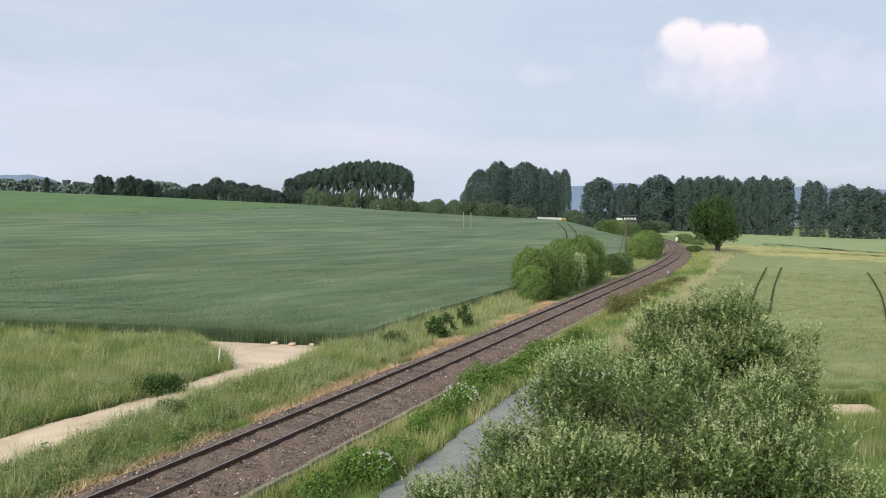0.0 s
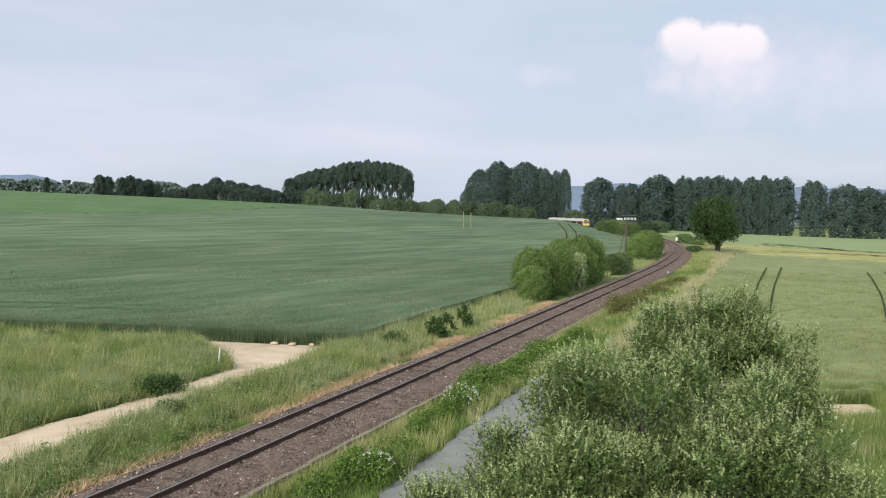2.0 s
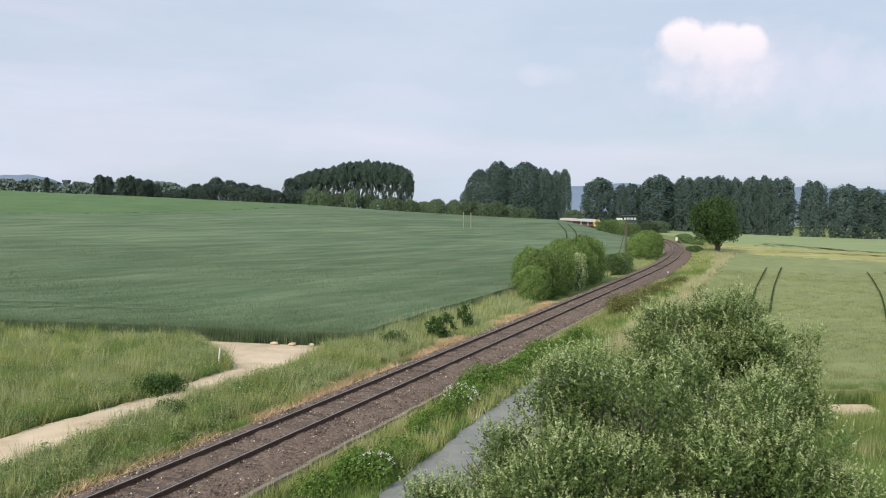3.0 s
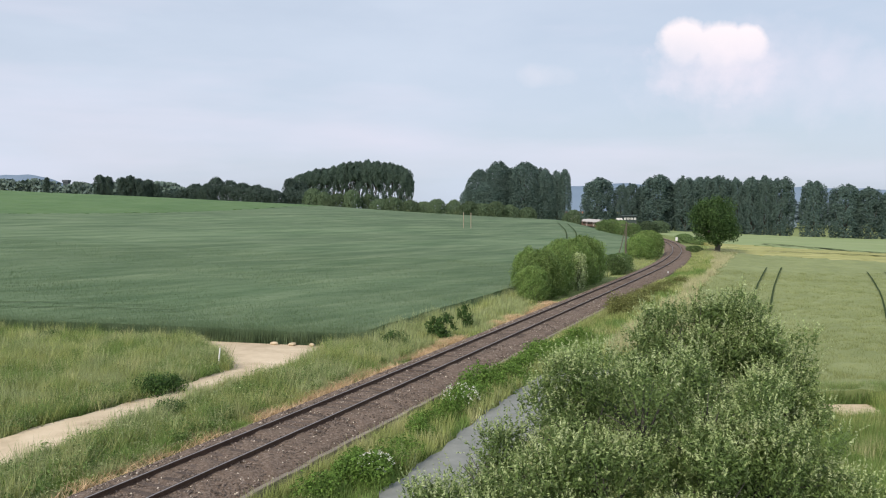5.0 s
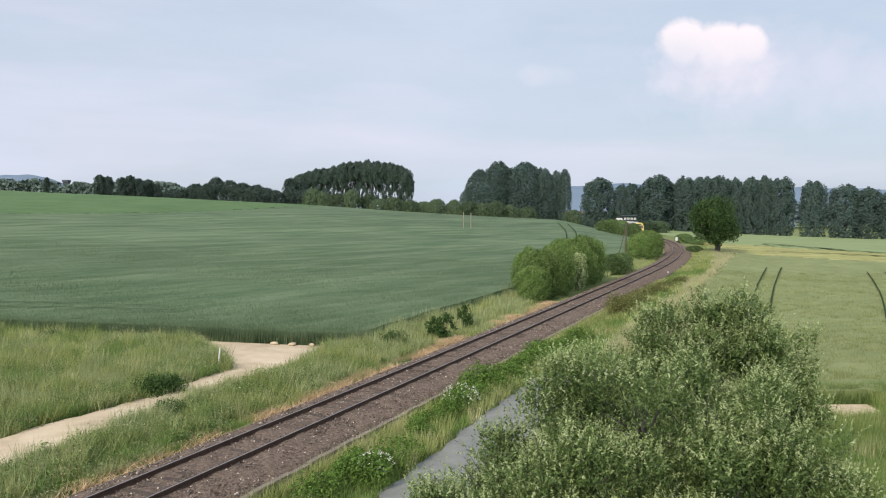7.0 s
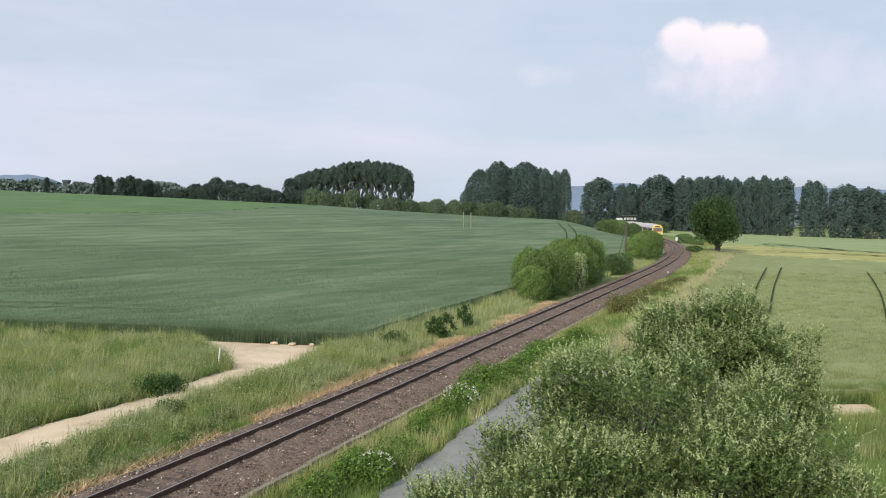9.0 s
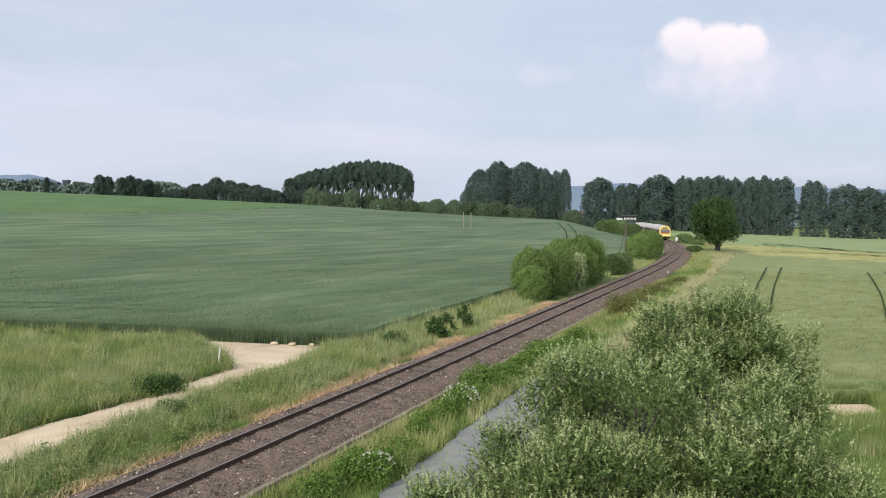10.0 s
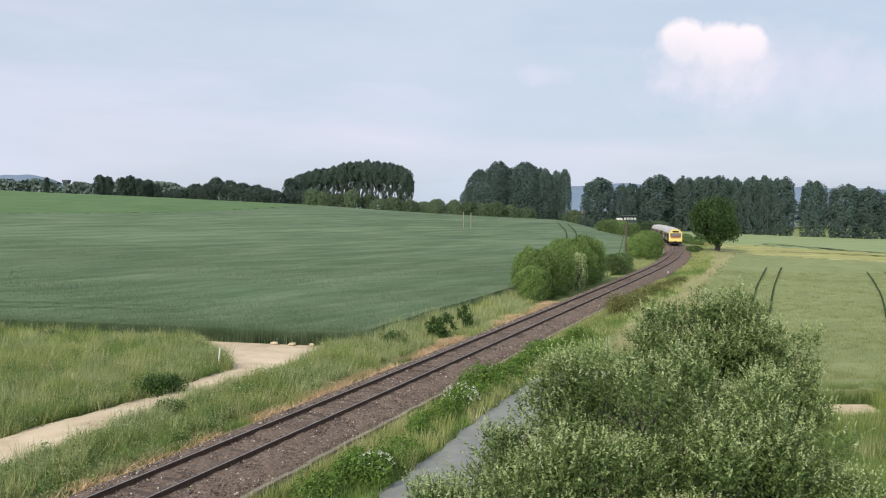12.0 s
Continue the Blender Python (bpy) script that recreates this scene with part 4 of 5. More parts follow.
def build_hedges():
    """Hedge bushes along the left of the line, and scrub to its right."""
    big = [plume_tree("bush", 5.0, 2.4, 0.0, "dome", 0.085, 15000, M_LEAF_HEDGE, 31 + i, "dense bright green hedge bush beside the railway", "bush", 0.09, 0.26, 0.0, 8, 1.3) for i in range(3)]
    spots = []
    for at, d, r, top in ((63.8, -4.8, 1.4, 2.7), (66.6, -4.9, 1.9, 3.8), (70.4, -4.8, 2.0, 4.2), (74.0, -5.6, 1.6, 3.9), (77.4, -4.8, 2.0, 4.4), (81.2, -4.8, 2.1, 4.7), (84.6, -4.6, 1.7, 4.3), (68.6, -6.7, 1.7, 3.9), (79.6, -6.7, 1.8, 4.4)):
        x, y, _, _ = on_track(at, d)
        spots.append((float(x), float(y), r, top))
    stand_all(big, spots, "hedge bushes")
    pale, _, _ = plume_tree("blossoming_bush", 4.2, 0.9, 0.0, "column", 0.085, 1100, M_LEAF_PALE, 36, "slender pale blossoming bush leaning out of the hedge", "bush", 0.05, 0.25, 0.5, 7)
    x, y, _, _ = on_track(74.6, -3.5)
    place(pale, float(x), float(y), 0, 1, 0.95, copy=False)
    low, _, _ = plume_tree("bush", 2.4, 1.7, 0.0, "dome", 0.085, 5000, M_LEAF_SCRUB, 33, "low green bush on the railway bank", "bush", 0.05, 0.2, 0.0, 7)
    spots = [(21.2, 98.8, 1.0, 1.05), (22.9, 102.0, 1.0, 1.05), (57.0, 187, 1.2, 0.95), (58.9, 181.5, 1.3, 0.8), (48.8, 203, 1.4, 1.75), (46.6, 206, 1.4, 1.9), (44.2, 207, 1.4, 1.85), (42.0, 206, 1.3, 1.6), (49.6, 195, 1.2, 1.1), (47.6, 191, 1.1, 0.9), (46.4, 146.0, 0.9, 0.6)]
    for i, (x, y, sx, sz) in enumerate(spots):
        tagged(place(low, x, y, 47 * i, sx, sz, copy=i > 0), group="bank bushes")
    ball, _, _ = plume_tree("bush", 4.3, 2.7, 0.0, "dome", 0.09, 13000, M_LEAF_HEDGE, 35, "rounded bright green bush at the bend", "bush", 0.08, 0.12, 0.0, 9)
    for i, (x, y, sx, sz) in enumerate([(31.2, 125.0, 0.9, 0.95), (34.0, 132, 0.95, 1.05), (36.6, 139.0, 0.85, 1.0)]):
        tagged(place(ball, x, y, 80 * i, sx, sz, copy=i > 0), group="bushes at the bend")
    lone = tree("field_tree", 10.2, 4.7, 2.0, 0.15, 24000, M_LEAF_LONE, 39, 30, "lone dark green broadleaf tree at the field corner", "tree", 0.46, 0.33, 0.4)
    place(lone, 49.3, 142.5, 20, 1.08, 1.05, copy=False)
    # saplings and weeds on the verges
    sap = tree("sapling", 1.9, 0.85, 0.1, 0.085, 800, M_LEAF_TREE, 41, 11, "dark green sapling in the verge grass", "sapling", 0.02, 0.34, 0.3)
    for i, (x, y, sx, sz) in enumerate([(0.2, 49.8, 1.0, 1.0), (-0.5, 50.6, 0.8, 0.8), (1.5, 54.5, 0.75, 1.0)]):
        tagged(place(sap, x, y, 70 * i, sx, sz, copy=i > 0), group="verge saplings")
    weed = tree("weed_clump", 1.0, 0.75, 0.05, 0.05, 1600, M_LEAF_WEED, 43, 9, "leafy green weed clump on the railway bank", "weeds", 0.015, 0.5)
    spots = [(-2.4, 23.6, 1.1, 1.1), (-1.9, 24.6, 1.0, 1.0), (-3.0, 24.4, 0.9, 0.8), (1.9, 36.2, 1.2, 1.3), (2.7, 37.6, 1.1, 1.1), (0.9, 34.0, 0.9, 0.9), (4.8, 42.2, 1.3, 1.2), (6.0, 44.0, 1.2, 1.1), (8.6, 50.4, 1.2, 0.9), (3.6, 39.6, 1.0, 1.0), (-0.8, 28.5, 0.9, 0.9), (0.2, 31.0, 0.8, 1.0), (-3.6, 22.6, 1.0, 0.9), (-2.9, 25.6, 0.8, 0.7), (-1.4, 26.4, 1.1, 0.8), (-0.6, 30.0, 0.9, 0.8), (1.5, 33.4, 1.1, 1.0), (1.2, 35.4, 1.0, 1.1), (2.6, 35.8, 0.9, 1.0), (3.3, 38.0, 1.2, 1.0), (4.2, 40.6, 1.1, 1.1), (5.4, 43.0, 1.0, 1.0), (5.6, 45.6, 1.2, 0.9), (7.4, 47.6, 1.1, 0.8)]
    for i, (x, y, sx, sz) in enumerate(spots):
        tagged(place(weed, x, y, 50 * i, sx, sz, copy=i > 0), group="weed clumps")
    rng = np.random.default_rng(44)
    for (x, y, h, lab) in ((-2.1, 24.0, 1.0, "green weed clump with small white flowers"), (0.7, 32.0, 1.35, "elder shrub with flat white blossom"), (21.6, 99.2, 2.4, "elder shrub with white blossom beside the hedge")):
        ob = tree("flowering_shrub", h, h * 0.6, 0.05, 0.05, 1800, M_LEAF_WEED, int(h * 100), 10, lab, "shrub", 0.02, 0.5)
        place(ob, x, y, 0, 1, 1, copy=False)
        v = rng.normal(0, 1, (70, 3))
        v /= np.linalg.norm(v, axis=1)[:, None]
        v[:, 2] = np.abs(v[:, 2])
        P = np.array([0, 0, h * 0.5]) + v * np.array([h * 0.6, h * 0.6, h * 0.52])
        P = np.repeat(P, 6, 0) + rng.normal(0, 0.025, (420, 3))
        V, q = leaf_quads(P, np.tile([0, -0.3, 1.0], (420, 1)), np.full(420, 0.02), rng, 0.8)
        tagged(put("blossom", mesh_of("blossom", V, q, M_FLOWER), ob, "white blossom"), kind="stuff")
    dark = tree("weed_clump", 0.95, 0.8, 0.05, 0.05, 1600, M_LEAF_TREE, 45, 9, "dark leafy clump in the meadow grass", "weeds", 0.015, 0.5)
    for i, (x, y, sx, sz) in enumerate([(-12.8, 34.9, 1.1, 1.1), (-12.2, 35.4, 0.9, 0.9), (-10.9, 31.0, 1.0, 0.9), (-23.0, 46.0, 0.9, 0.8), (-3.0, 47.2, 1.1, 1.2), (-2.4, 46.6, 0.8, 0.9)]):
        tagged(place(dark, x, y, 50 * i, sx, sz, copy=i > 0), group="meadow clumps")
    olive = tree("scrub", 1.7, 1.3, 0.05, 0.06, 2600, M_LEAF_BROWN, 47, 10, "olive-brown scrub on the railway bank", "scrub", 0.02, 0.5)
    for i, (x, y, sx, sz) in enumerate([(13.4, 61.5, 1.0, 1.1), (14.8, 64.5, 1.1, 0.8), (16.6, 68.5, 1.2, 0.6), (18.6, 72.6, 1.2, 0.6), (21.2, 77.5, 1.2, 0.6), (23.6, 82.0, 1.2, 0.55), (26.2, 87.5, 1.2, 0.55)]):
        tagged(place(olive, x, y, 50 * i, sx, sz, copy=i > 0), group="bank scrub")


build_hedges()


def build_far_trees():
    rng = np.random.default_rng(50)
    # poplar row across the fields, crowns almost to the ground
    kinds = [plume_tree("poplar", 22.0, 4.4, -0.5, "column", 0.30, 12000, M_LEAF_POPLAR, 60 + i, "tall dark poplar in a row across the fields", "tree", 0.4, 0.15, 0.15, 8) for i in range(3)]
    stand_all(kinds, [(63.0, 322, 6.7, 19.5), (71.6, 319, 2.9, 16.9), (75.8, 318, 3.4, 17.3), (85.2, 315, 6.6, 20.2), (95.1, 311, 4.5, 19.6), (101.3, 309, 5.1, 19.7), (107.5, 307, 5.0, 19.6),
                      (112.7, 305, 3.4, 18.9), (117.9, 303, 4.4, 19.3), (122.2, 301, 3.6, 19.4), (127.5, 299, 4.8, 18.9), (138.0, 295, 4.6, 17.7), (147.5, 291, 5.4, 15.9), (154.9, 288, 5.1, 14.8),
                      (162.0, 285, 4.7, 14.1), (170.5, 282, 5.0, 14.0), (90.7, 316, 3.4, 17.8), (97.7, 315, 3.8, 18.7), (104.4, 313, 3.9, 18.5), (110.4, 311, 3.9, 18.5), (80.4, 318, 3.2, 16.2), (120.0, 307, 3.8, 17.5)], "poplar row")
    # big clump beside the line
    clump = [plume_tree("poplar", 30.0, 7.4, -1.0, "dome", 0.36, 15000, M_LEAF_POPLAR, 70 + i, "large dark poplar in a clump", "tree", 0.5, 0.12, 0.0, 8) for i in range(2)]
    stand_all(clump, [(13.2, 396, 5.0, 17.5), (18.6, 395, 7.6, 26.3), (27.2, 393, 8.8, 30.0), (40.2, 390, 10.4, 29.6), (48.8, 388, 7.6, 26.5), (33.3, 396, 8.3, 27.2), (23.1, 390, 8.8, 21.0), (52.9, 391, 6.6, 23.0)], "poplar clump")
    stand_all([plume_tree("poplar", 26.0, 4.6, 1.0, "column", 0.32, 9000, M_LEAF_POPLAR, 78, "slender poplar at the clump's end", "tree", 0.4, 0.16, 0.3, 10)], [(55.6, 386, 3.6, 25.0), (59.0, 385, 3.4, 25.6)], "poplar clump")
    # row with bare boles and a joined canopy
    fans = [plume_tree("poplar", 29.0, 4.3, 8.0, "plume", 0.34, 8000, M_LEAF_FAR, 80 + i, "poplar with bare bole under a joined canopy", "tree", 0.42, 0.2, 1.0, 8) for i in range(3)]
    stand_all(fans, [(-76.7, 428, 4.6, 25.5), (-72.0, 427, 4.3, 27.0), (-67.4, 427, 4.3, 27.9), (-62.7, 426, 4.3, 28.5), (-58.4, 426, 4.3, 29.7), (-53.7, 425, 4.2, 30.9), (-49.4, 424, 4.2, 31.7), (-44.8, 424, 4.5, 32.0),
                     (-40.2, 423, 4.5, 32.3), (-35.9, 422, 4.5, 31.9), (-31.3, 422, 4.2, 31.3), (-27.1, 421, 4.2, 30.7), (-23.1, 421, 3.9, 29.7), (-19.8, 420, 3.6, 27.9), (-17.9, 420, 2.6, 24.5)], "poplar grove")
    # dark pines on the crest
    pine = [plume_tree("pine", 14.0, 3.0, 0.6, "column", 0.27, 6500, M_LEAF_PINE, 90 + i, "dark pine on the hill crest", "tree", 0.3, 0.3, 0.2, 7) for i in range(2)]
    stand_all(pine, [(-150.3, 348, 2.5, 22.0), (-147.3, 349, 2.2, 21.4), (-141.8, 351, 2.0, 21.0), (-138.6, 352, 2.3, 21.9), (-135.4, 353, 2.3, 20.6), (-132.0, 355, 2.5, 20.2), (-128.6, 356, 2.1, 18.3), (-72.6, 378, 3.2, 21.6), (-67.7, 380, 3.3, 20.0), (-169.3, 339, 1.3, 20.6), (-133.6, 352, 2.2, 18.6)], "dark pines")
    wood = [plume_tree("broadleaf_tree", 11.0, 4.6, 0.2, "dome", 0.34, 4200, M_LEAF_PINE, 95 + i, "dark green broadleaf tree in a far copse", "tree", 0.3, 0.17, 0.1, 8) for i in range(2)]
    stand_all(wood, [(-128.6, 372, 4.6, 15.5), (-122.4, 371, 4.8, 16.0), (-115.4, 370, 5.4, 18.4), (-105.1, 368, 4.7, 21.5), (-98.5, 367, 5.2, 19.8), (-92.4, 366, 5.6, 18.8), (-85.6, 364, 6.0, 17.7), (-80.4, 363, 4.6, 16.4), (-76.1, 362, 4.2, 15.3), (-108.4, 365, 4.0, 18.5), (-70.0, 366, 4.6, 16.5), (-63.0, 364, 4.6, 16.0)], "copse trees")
    scrub, _, _ = plume_tree("hedge_bush", 6.0, 4.4, 0.1, "dome", 0.26, 4200, M_LEAF_HEDGEROW, 97, "green hedgerow bush below the poplars", "bush", 0.12, 0.2, 0.0, 6)
    spots = [(-58 + 6.2 * i + rng.uniform(-1, 1), 350 - 1.2 * i + rng.uniform(-4, 4), rng.uniform(0.85, 1.2), rng.uniform(1.15, 1.7)) for i in range(16)]
    spots += [(57, 346, 1.0, 1.25), (63, 343, 1.0, 1.15), (68.5, 338, 1.0, 1.2), (74, 334, 1.0, 1.1), (69, 268, 0.8, 0.7), (74, 272, 0.8, 0.75), (70, 300, 1.0, 0.8)]
    for i, (x, y, sx, sz) in enumerate(spots):
        tagged(place(scrub, x, y, 57 * i, sx, sz, copy=i > 0), group="hedgerow bushes")


build_far_trees()


def build_distance():
    """Far hills, a belt of distant woods, and an added belt in haze blue."""
    rng = np.random.default_rng(7)
    def hill(name, x0, x1, y, peaks, base):
        n = 90
        x = np.linspace(x0, x1, n)
        f = (x - x0) / (x1 - x0)
        top = sum(a * np.exp(-((f - c) / w) ** 2) for a, c, w in peaks) + 2 * np.sin(f * 60) + 1.3 * np.sin(f * 131)
        rows = [(0, -400, 0.0), (0.35, -250, 0.5), (0.7, -120, 0.85), (1, 0, 1.0), (0.6, 200, 0.6), (0, 500, 0.0)]
        V = np.concatenate([np.stack([x, np.full(n, y + dy), base + top * k], -1) for _, dy, k in rows])
        ob = put(name, mesh_of(name, V, grid_faces(len(rows), n), M_HILL, True))
        tagged(ob, "hazy blue wooded hill on the horizon", "hill", kind="structure")
    hill("backdrop_hill", -2600, -900, 2600, [(104, 0.71, 0.15)], 12)
    hill("backdrop_ridge", 300, 2400, 2700, [(78, 0.1, 0.25), (70, 0.5, 0.3), (60, 0.9, 0.2)], -5)
    n = 15000
    x = rng.uniform(-460, -190, n)
    y = 620 + rng.uniform(-15, 15, n)
    crest = 25.3 + 1.6 * np.sin(x / 14) + 1.8 * np.sin(x / 5.1) + (x + 190) * -0.012
    z = 2 + (crest - 2) * np.sqrt(rng.random(n))
    V, q = leaf_quads(np.stack([x, y, z], -1), np.tile([0, -1.0, 0.4], (n, 1)), np.full(n, 1.5), rng, 0.7)
    tagged(put("far_woods", mesh_of("far_woods", V, q, M_WOODS)), "belt of distant woods beyond the crest", "woods", kind="stuff")
    # belt added behind the poplars to show the blue haze there
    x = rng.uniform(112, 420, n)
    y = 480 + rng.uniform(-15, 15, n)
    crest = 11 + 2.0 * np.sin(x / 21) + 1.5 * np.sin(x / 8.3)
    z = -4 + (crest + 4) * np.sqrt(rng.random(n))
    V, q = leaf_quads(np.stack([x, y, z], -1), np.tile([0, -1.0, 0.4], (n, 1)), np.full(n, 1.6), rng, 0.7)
    tagged(put("distant_woods", mesh_of("distant_woods", V, q, M_HAZE_WOODS)), "added belt of haze-blue woods far behind the poplar row", "woods", kind="stuff")


build_distance()


# ------------------------------------------------------------------ posts, poles and far buildings
def post(name, x, y, height, r, mat, label, category, lean=(0, 0), z=None):
    z0 = float(ground_z(np.array([x]), np.array([y]))[0]) if z is None else z
    V, q = tube([(0, 0, -0.2), (lean[0] * 0.5, lean[1] * 0.5, height * 0.5), (lean[0], lean[1], height)], [r, r * 0.95, r * 0.85], 8)
    ob = put(name, mesh_of(name, V, q, mat), None, "", pose(x, y, z0))
    return tagged(ob, label, category)


def build_posts():
    post("marker_post", -11.6, 40.4, 1.1, 0.045, M_WHITE, "leaning white marker post at the path", "post", (0.12, 0.0))
    for x in (4.4, 6.0):
        post("timber_pole", x, 170.0, 4.1, 0.10, M_WOOD_PALE, "pale weathered timber pole in the wheat", "pole")
    pole = tagged(new("telegraph_pole"), "old timber telegraph pole beside the railway", "pole")
    pole.matrix_basis = pose(27.3, 118.0, -0.45)
    V, q = tube([(0, 0, -0.6), (0, 0, 3.0), (0.05, 0, 6.0)], [0.13, 0.12, 0.1], 8)
    put("shaft", mesh_of("shaft", V, q, M_WOOD), pole)
    part("crossarm", block(1.6, 0.1, 0.12, 0.02, (0.05, 0.13, 5.6)), M_WOOD, pole)
    V, q = tube([(-1.6, 0, -0.5), (-0.75, 0.05, 2.2), (-0.1, 0, 5.0)], [0.07, 0.065, 0.06], 7)
    put("strut", mesh_of("strut", V, q, M_WOOD), pole)
    sg = tagged(new("line_marker"), "white railway marker board on a short post", "sign")
    sg.matrix_basis = pose(54.8, 185.5, -0.6)
    V, q = tube([(0, 0, -0.2), (0, 0, 1.0)], [0.05, 0.05], 6)
    put("post", mesh_of("post", V, q, M_CONCRETE), sg)
    part("board", block(0.55, 0.05, 0.9, 0.01, (0, -0.06, 0.95)), M_WHITE, sg)
    for s in (96.5,):
        x, y, _, _ = on_track(s, 2.25)
        post("kilometre_stone", float(x), float(y), 0.62, 0.06, M_WHITE, "small white marker stone beside the track", "post", z=-0.7)
    rng = np.random.default_rng(4)
    for i in range(4):
        bm = bmesh.new()
        bmesh.ops.create_icosphere(bm, subdivisions=2, radius=0.17, matrix=Matrix.Diagonal((1.5, 0.8, 0.6, 1)))
        for v in bm.verts:
            v.co *= 1 + 0.25 * noise.noise(v.co * 3 + Vector((i * 7, 0, 0)))
        x = -10.2 + 0.6 * i + 0.5 * (i % 2)
        ob = part("field_stone", bm, M_SAND, None, "", False, pose(x, 47.3, float(ground_z(np.array([x]), np.array([47.3]))[0]) + 0.14, 0, 0, 40 * i))
        tagged(ob, "pale stone lying at the wheat's edge", "stone", group="edge stones")


build_posts()


def house(name, x, y, z, w, dp, h, roof_h, wall, roof, label, cols, rows_, win, turn=0.0):
    root = tagged(new(name), label, "house")
    root.matrix_basis = pose(x, y, z, 0, 0, turn)
    part("wall", block(w, dp, h, 0.03, (0, 0, h / 2)), wall, root)
    bm = bmesh.new()
    o = 0.4
    vs = [bm.verts.new(c) for c in ((-w / 2 - o, -dp / 2 - o, h - 0.1), (w / 2 + o, -dp / 2 - o, h - 0.1), (w / 2 + o, dp / 2 + o, h - 0.1), (-w / 2 - o, dp / 2 + o, h - 0.1), (-w / 2 - o, 0, h + roof_h), (w / 2 + o, 0, h + roof_h))]
    for f in ((0, 1, 5, 4), (2, 3, 4, 5), (0, 4, 3), (1, 2, 5), (3, 2, 1, 0)):
        bm.faces.new([vs[i] for i in f])
    part("roof", bm, roof, root)
    for r in range(rows_):
        for c in range(cols):
            cx, cz = -w / 2 + w * (c + 0.5) / cols, h * (r + 0.5) / rows_
            wn = part("window", block(win[0], 0.16, win[1], 0.01, (cx, -dp / 2 - 0.03, cz)), M_WHITE, root, "white window frame")
            part("pane", block(win[0] * 0.3, 0.05, win[1] * 0.5, 0.0, (cx, -dp / 2 - 0.11, cz)), M_TRAIN_GLASS, wn)
    return root


def build_houses():
    house("farmhouse", 65.8, 281, 0.9, 4.6, 5, 3.8, 0.3, M_DARK_WALL, M_DARK_WALL, "dark farmhouse with white windows between trees", 4, 2, (0.75, 0.7))
    house("white_shed", 62.1, 279, 1.6, 1.2, 2.0, 1.8, 0.6, M_WALL, M_WALL, "small white gabled outbuilding beside the farmhouse", 1, 1, (0.4, 0.4))
    for x, y, w in ((119, 720, 13), (127, 735, 9), (112, 742, 8)):
        house("village_house", x, y, -3.0, w, 8, 4.2, 2.6, M_WALL, M_TILE, "distant house with red tiled roof", 3, 1, (0.8, 1.0), 8)
    t = tagged(new("tower"), "distant dark stone tower above the woods", "tower")
    t.matrix_basis = pose(-306, 645, 7.5)
    part("shaft", block(4.2, 4.2, 21, 0.1, (0, 0, 10.5)), M_SLATE, t)
    part("parapet", block(5.0, 5.0, 1.8, 0.1, (0, 0, 21.5)), M_SLATE, t)
    part("turret", block(1.4, 1.4, 19, 0.1, (-5.5, 0, 9.5)), M_SLATE, t)


build_houses()


# ------------------------------------------------------------------ the train
CAR_L, CAR_W, CAR_H = 21.8, 2.9, 3.75
BOGIE = 7.6


def car_section(w, floor, wall, top):
    return [(-w / 2, floor), (-w / 2, wall), (-w / 2 + 0.12, wall + 0.28), (-w / 2 + 0.45, top - 0.14), (-w / 4, top - 0.03), (0, top), (w / 4, top - 0.03), (w / 2 - 0.45, top - 0.14), (w / 2 - 0.12, wall + 0.28), (w / 2, wall), (w / 2, floor)]


def prism(section, y0, y1):
    """A body of one cross-section between two ends."""
    k = len(section)
    V = [(x, y0, z) for x, z in section] + [(x, y1, z) for x, z in section]
    Fq = [(i, (i + 1) % k, k + (i + 1) % k, k + i) for i in range(k)] + [tuple(range(k))[::-1], tuple(range(k, 2 * k))]
    return V, Fq


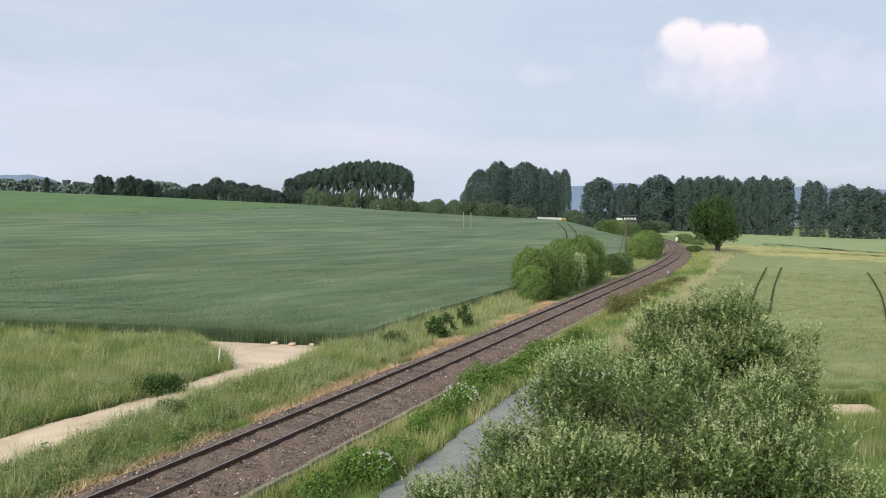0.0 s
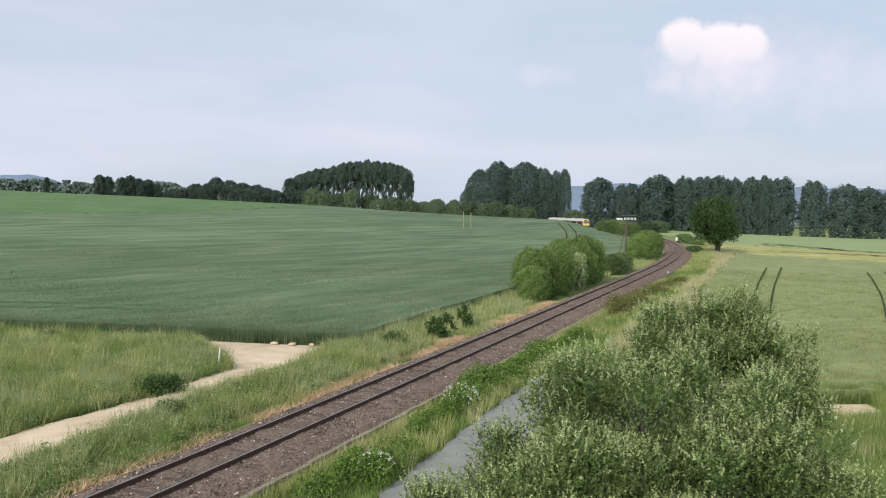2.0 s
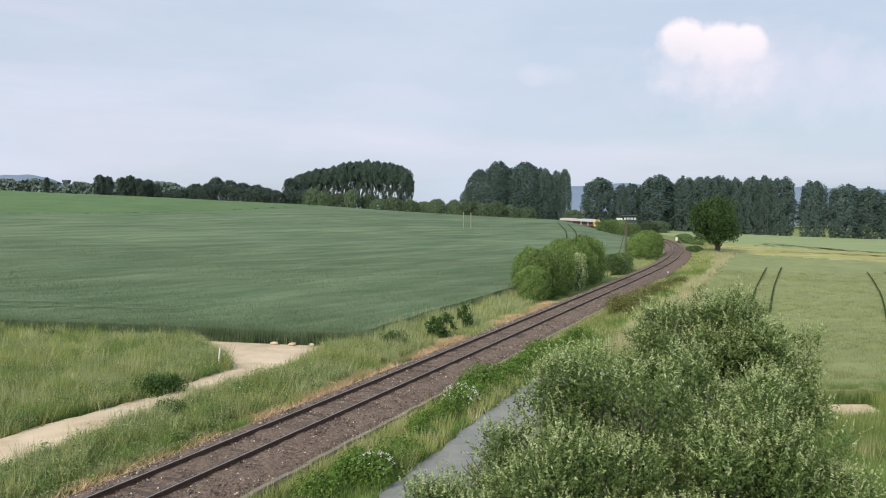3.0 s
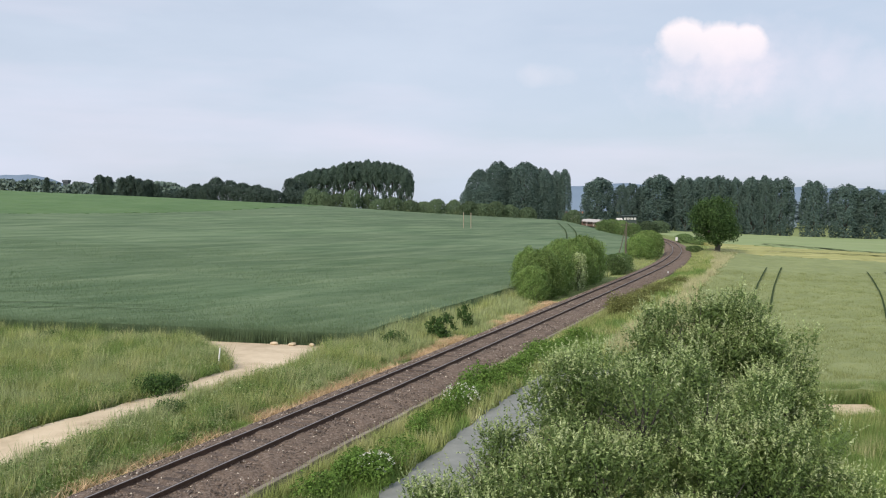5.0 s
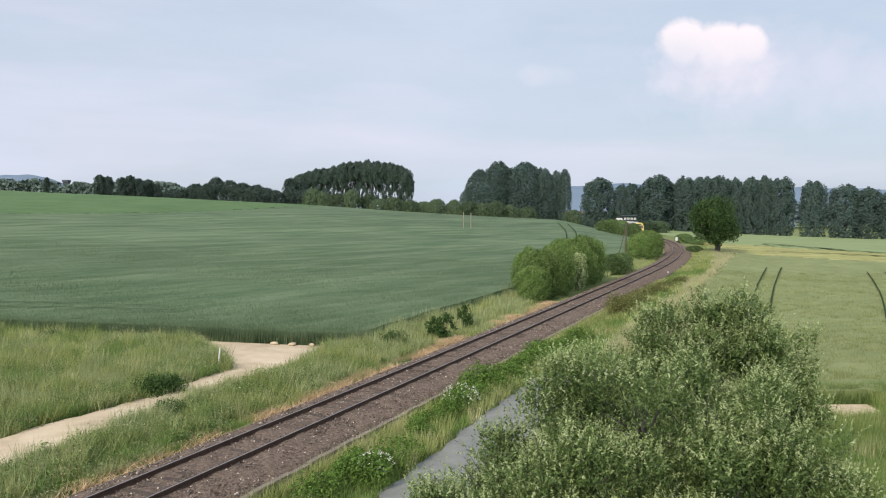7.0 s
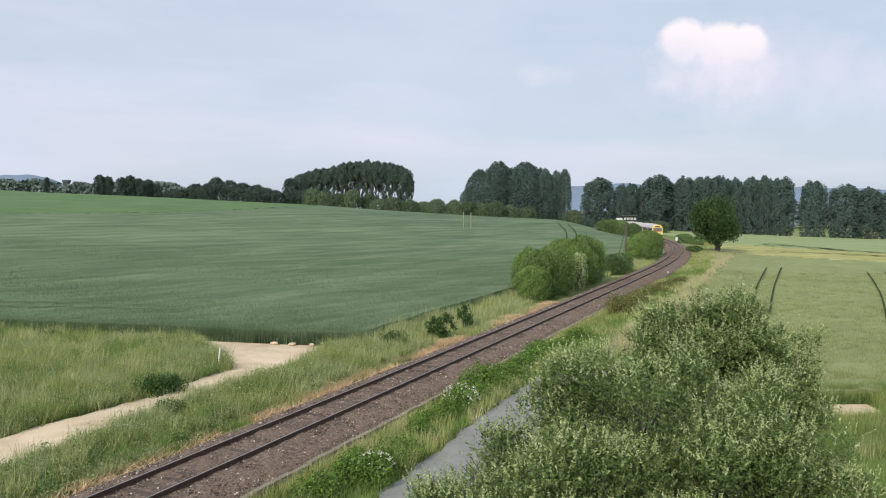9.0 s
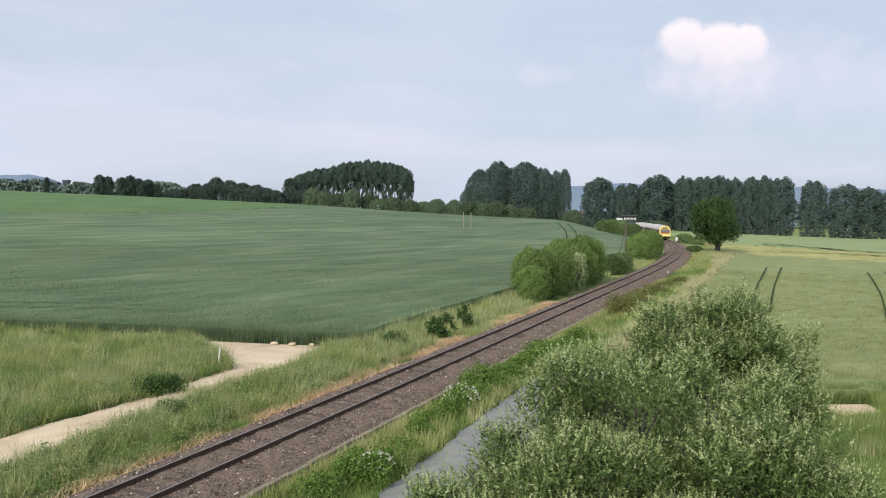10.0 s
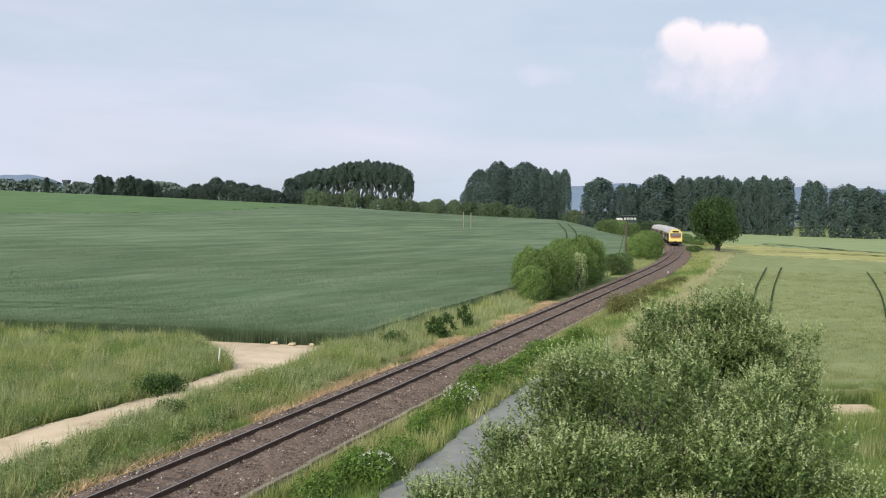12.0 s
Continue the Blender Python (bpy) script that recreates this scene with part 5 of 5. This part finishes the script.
def build_car(front):
    """One railcar, its cab towards -y when front is set, else towards +y."""
    root = tagged(new("railcar"), "yellow-fronted diesel railcar with pale roof, running" if front else "trailing diesel railcar with pale roof, running", "train", group="train")
    half, cab = CAR_L / 2, (-1 if front else 1)
    sec = car_section(CAR_W, 0.95, 2.85, CAR_H)
    y0, y1 = (-half + 1.5, half) if front else (-half, half - 1.5)
    body = put("body", mesh_of("body", *prism([(-CAR_W / 2, 0.95), (-CAR_W / 2, 2.85), (CAR_W / 2, 2.85), (CAR_W / 2, 0.95)], y0, y1), M_TRAIN_SIDE), root, "orange-brown lacquered side walls")
    put("roof", mesh_of("roof", *prism([(x * 1.0, max(z, 2.85)) for x, z in sec[1:-1]], y0, y1), M_TRAIN_ROOF), root, "pale grey ribbed roof")
    # cab end with a raked nose
    e = -half if front else half
    inner = y0 if front else y1
    nose = [(x * 0.97, e + (0.38 if z > 2.0 else 0.05) * -cab, z) for x, z in sec]
    V = [(x, inner, z) for x, z in sec] + nose
    k = len(sec)
    Fq = [(i, (i + 1) % k, k + (i + 1) % k, k + i) for i in range(k)] + [tuple(range(k))[::-1], tuple(range(k, 2 * k))]
    cab_mesh = mesh_of("cab", V, Fq, [M_TRAIN_YELLOW, M_TRAIN_SIDE, M_TRAIN_ROOF])
    for i, p in enumerate(cab_mesh.polygons):
        p.material_index = 1 if i in (0, k - 2, k - 1) else (2 if i < k else 0)
    nose_ob = put("cab", cab_mesh, root, "cab with a yellow end and brown sides")
    yf = e + cab * 0.02
    part("windscreen", block(2.3, 0.08, 0.82, 0.03, (0, e - cab * 0.10, 2.45)), M_WINDSCREEN, nose_ob, "dark wide windscreen")
    part("destination_display", block(1.3, 0.08, 0.26, 0.02, (0, e - cab * 0.28, 3.22)), M_TRAIN_GLASS, nose_ob, "dark destination display")
    part("red_band", block(2.1, 0.06, 0.16, 0.01, (0, yf, 1.94)), M_TRAIN_RED, nose_ob, "red band under the windscreen")
    for sx in (-0.95, 0.95):
        bm = bmesh.new()
        bmesh.ops.create_cone(bm, cap_ends=True, segments=12, radius1=0.13, radius2=0.13, depth=0.1, matrix=Matrix.Translation((sx, yf, 1.35)) @ Matrix.Rotation(radians(90), 4, "X"))
        part("headlight", bm, M_LAMP if front else M_TRAIN_RED, nose_ob, "round headlight" if front else "round red tail lamp")
    part("skirt", block(2.6, 0.5, 0.45, 0.05, (0, e - cab * 0.3, 0.62)), M_TRAIN_UNDER, root, "dark buffer beam skirt")
    cp = bmesh.new()
    bmesh.ops.create_cone(cp, cap_ends=True, segments=10, radius1=0.16, radius2=0.12, depth=0.6, matrix=Matrix.Translation((0, e + cab * 0.2, 0.95)) @ Matrix.Rotation(radians(90), 4, "X"))
    part("coupler", cp, M_TRAIN_UNDER, root)
    part("gangway", block(1.2, 0.5, 2.2, 0.05, (0, -e + cab * -0.25 * -1 * -1, 2.0)), M_TRAIN_UNDER, root, "dark rubber gangway bellows")
    part("underframe", block(2.5, CAR_L - 3, 0.5, 0.05, (0, 0, 0.72)), M_TRAIN_UNDER, root, "sooty underframe boxes")
    for sg in (-1, 1):
        x = sg * (CAR_W / 2 + 0.005)
        part("white_band", block(0.02, y1 - y0, 0.1, 0.0, (x, (y0 + y1) / 2, 2.78)), M_TRAIN_ROOF, body, "pale band under the roof")
        for i in range(9):
            yy = y0 + 1.4 + (y1 - y0 - 2.8) * i / 8
            if i in (2, 6):
                dr = part("door", block(0.05, 1.3, 1.95, 0.02, (x, yy, 1.95)), M_TRAIN_ROOF, body, "pale passenger door")
                part("door_pane", block(0.06, 0.8, 0.8, 0.01, (x + sg * 0.005, yy, 2.3)), M_TRAIN_GLASS, dr)
            else:
                part("window", block(0.05, 1.75, 0.8, 0.02, (x, yy, 2.2)), M_TRAIN_GLASS, body, "dark side window")
    for i in range(3):
        part("roof_unit", block(1.3, 1.8, 0.22, 0.05, (0, -5.5 + 5.5 * i, CAR_H + 0.04)), M_TRAIN_ROOF, root)
    for yb in (-BOGIE, BOGIE):
        bg = part("bogie", block(2.0, 3.0, 0.25, 0.05), M_TRAIN_UNDER, root, "dark bogie frame", False, pose(0, yb, 0.55))
        for yw in (-0.95, 0.95):
            bm = bmesh.new()
            for sg in (-1, 1):
                bmesh.ops.create_cone(bm, cap_ends=True, segments=18, radius1=0.43, radius2=0.43, depth=0.13, matrix=Matrix.Translation((sg * 0.7525, 0, 0)) @ Matrix.Rotation(radians(90), 4, "Y"))
                bmesh.ops.create_cone(bm, cap_ends=True, segments=6, radius1=0.15, radius2=0.1, depth=0.06, matrix=Matrix.Translation((sg * 0.84, 0, 0)) @ Matrix.Rotation(radians(90), 4, "Y"))
            bmesh.ops.create_cone(bm, cap_ends=True, segments=8, radius1=0.08, radius2=0.08, depth=1.5, matrix=Matrix.Rotation(radians(90), 4, "Y"))
            part("wheelset", bm, M_TRAIN_UNDER, bg, "dark steel wheelset", False, pose(0, yw, -0.12))
    root.scale = (0.92, 1.0, 0.88)                # a slim, low body
    return root


CARS = [build_car(True), build_car(False)]


# ------------------------------------------------------------------ countable pieces of the railway
def build_pieces():
    bm = block(2.5, 0.25, 0.16, 0.02)
    me = bpy.data.meshes.new("sleeper")
    bm.to_mesh(me)
    bm.free()
    me.materials.append(M_SLEEPER)
    rng = np.random.default_rng(9)
    s = 0.0
    far_v, far_f = [], []
    base = np.array([v.co[:] for v in me.vertices])
    polys = [tuple(p.vertices) for p in me.polygons]
    for i in range(640):
        s = -4 + 0.6 * i
        x, y, _, h = on_track(s)
        m = pose(float(x), float(y), -0.232 + rng.normal(0, 0.006), 0, 0, -math.degrees(h) + rng.normal(0, 0.4))
        if 10 <= i < 310:
            put("sleeper", me, RAILWAY, "", m)
        else:
            n = len(far_v)
            far_v += [tuple(m @ Vector(v)) for v in base]
            far_f += [tuple(a + n for a in p) for p in polys]
    tagged(put("far_sleepers", mesh_of("far_sleepers", far_v, far_f, M_SLEEPER), RAILWAY), kind="stuff")
    duct = tagged(new("cable_duct"), "concrete cable duct with cover slabs along the ballast", "cable duct", kind="structure")
    bm = block(0.2, 0.96, 0.3, 0.015)
    me = bpy.data.meshes.new("slab")
    bm.to_mesh(me)
    bm.free()
    me.materials.append(M_CONCRETE)
    for i in range(62):
        x, y, _, h = on_track(4 + i * 0.985, 2.52)
        put("slab", me, duct, "", pose(float(x), float(y), -0.47 + rng.normal(0, 0.02), 0, rng.normal(0, 1.0), -math.degrees(h) + rng.normal(0, 0.5)))


build_pieces()


# ------------------------------------------------------------------ what moves
SPEED, FRONT_AT_START = 14.09, 332.0


def car_pose(centre):
    """A car stands on the line by its two bogies."""
    xa, ya, _, _ = on_track(centre - BOGIE)
    xb, yb, _, _ = on_track(centre + BOGIE)
    return pose(float(xa + xb) / 2, float(ya + yb) / 2, 0.0, 0, 0, math.degrees(math.atan2(-(xb - xa), yb - ya)))


def sway():
    """The boughs of the shrubs rock a little in the breeze."""
    for n, shrub in enumerate(SHRUBS):
        for i, bough in enumerate([p for p in shrub.children if p.name.startswith("bough")]):
            x, y, z = bough.matrix_basis.translation
            rows = []
            for k in range(31):
                t = 0.4 * k
                a = math.sin(2.1 * t + i * 1.3 + n) + 0.6 * math.sin(3.7 * t + i * 2.1)
                b = math.sin(1.7 * t + i * 0.7 + 2 * n)
                rows.append((t, pose(x + 0.022 * a, y, z - 0.006 * abs(a), 0.8 * b, 1.2 * a, 0.7 * b)))
            walk(bough, rows)


def motions():
    sway()
    for i, car in enumerate(CARS):
        rows = []
        for k in range(25):
            t = 0.5 * k
            rows.append((t, car_pose(FRONT_AT_START - SPEED * t + CAR_L / 2 + i * (CAR_L + 0.6))))
        walk(car, rows)
        for wheel in [p for b in car.children for p in b.children if p.name.startswith("wheelset")]:
            at = wheel.matrix_basis.translation.copy()
            turn = math.degrees(SPEED / 0.43 / FPS)
            walk(wheel, [(k / FPS, pose(*at, turn * k)) for k in range(12 * FPS + 1)])


motions()
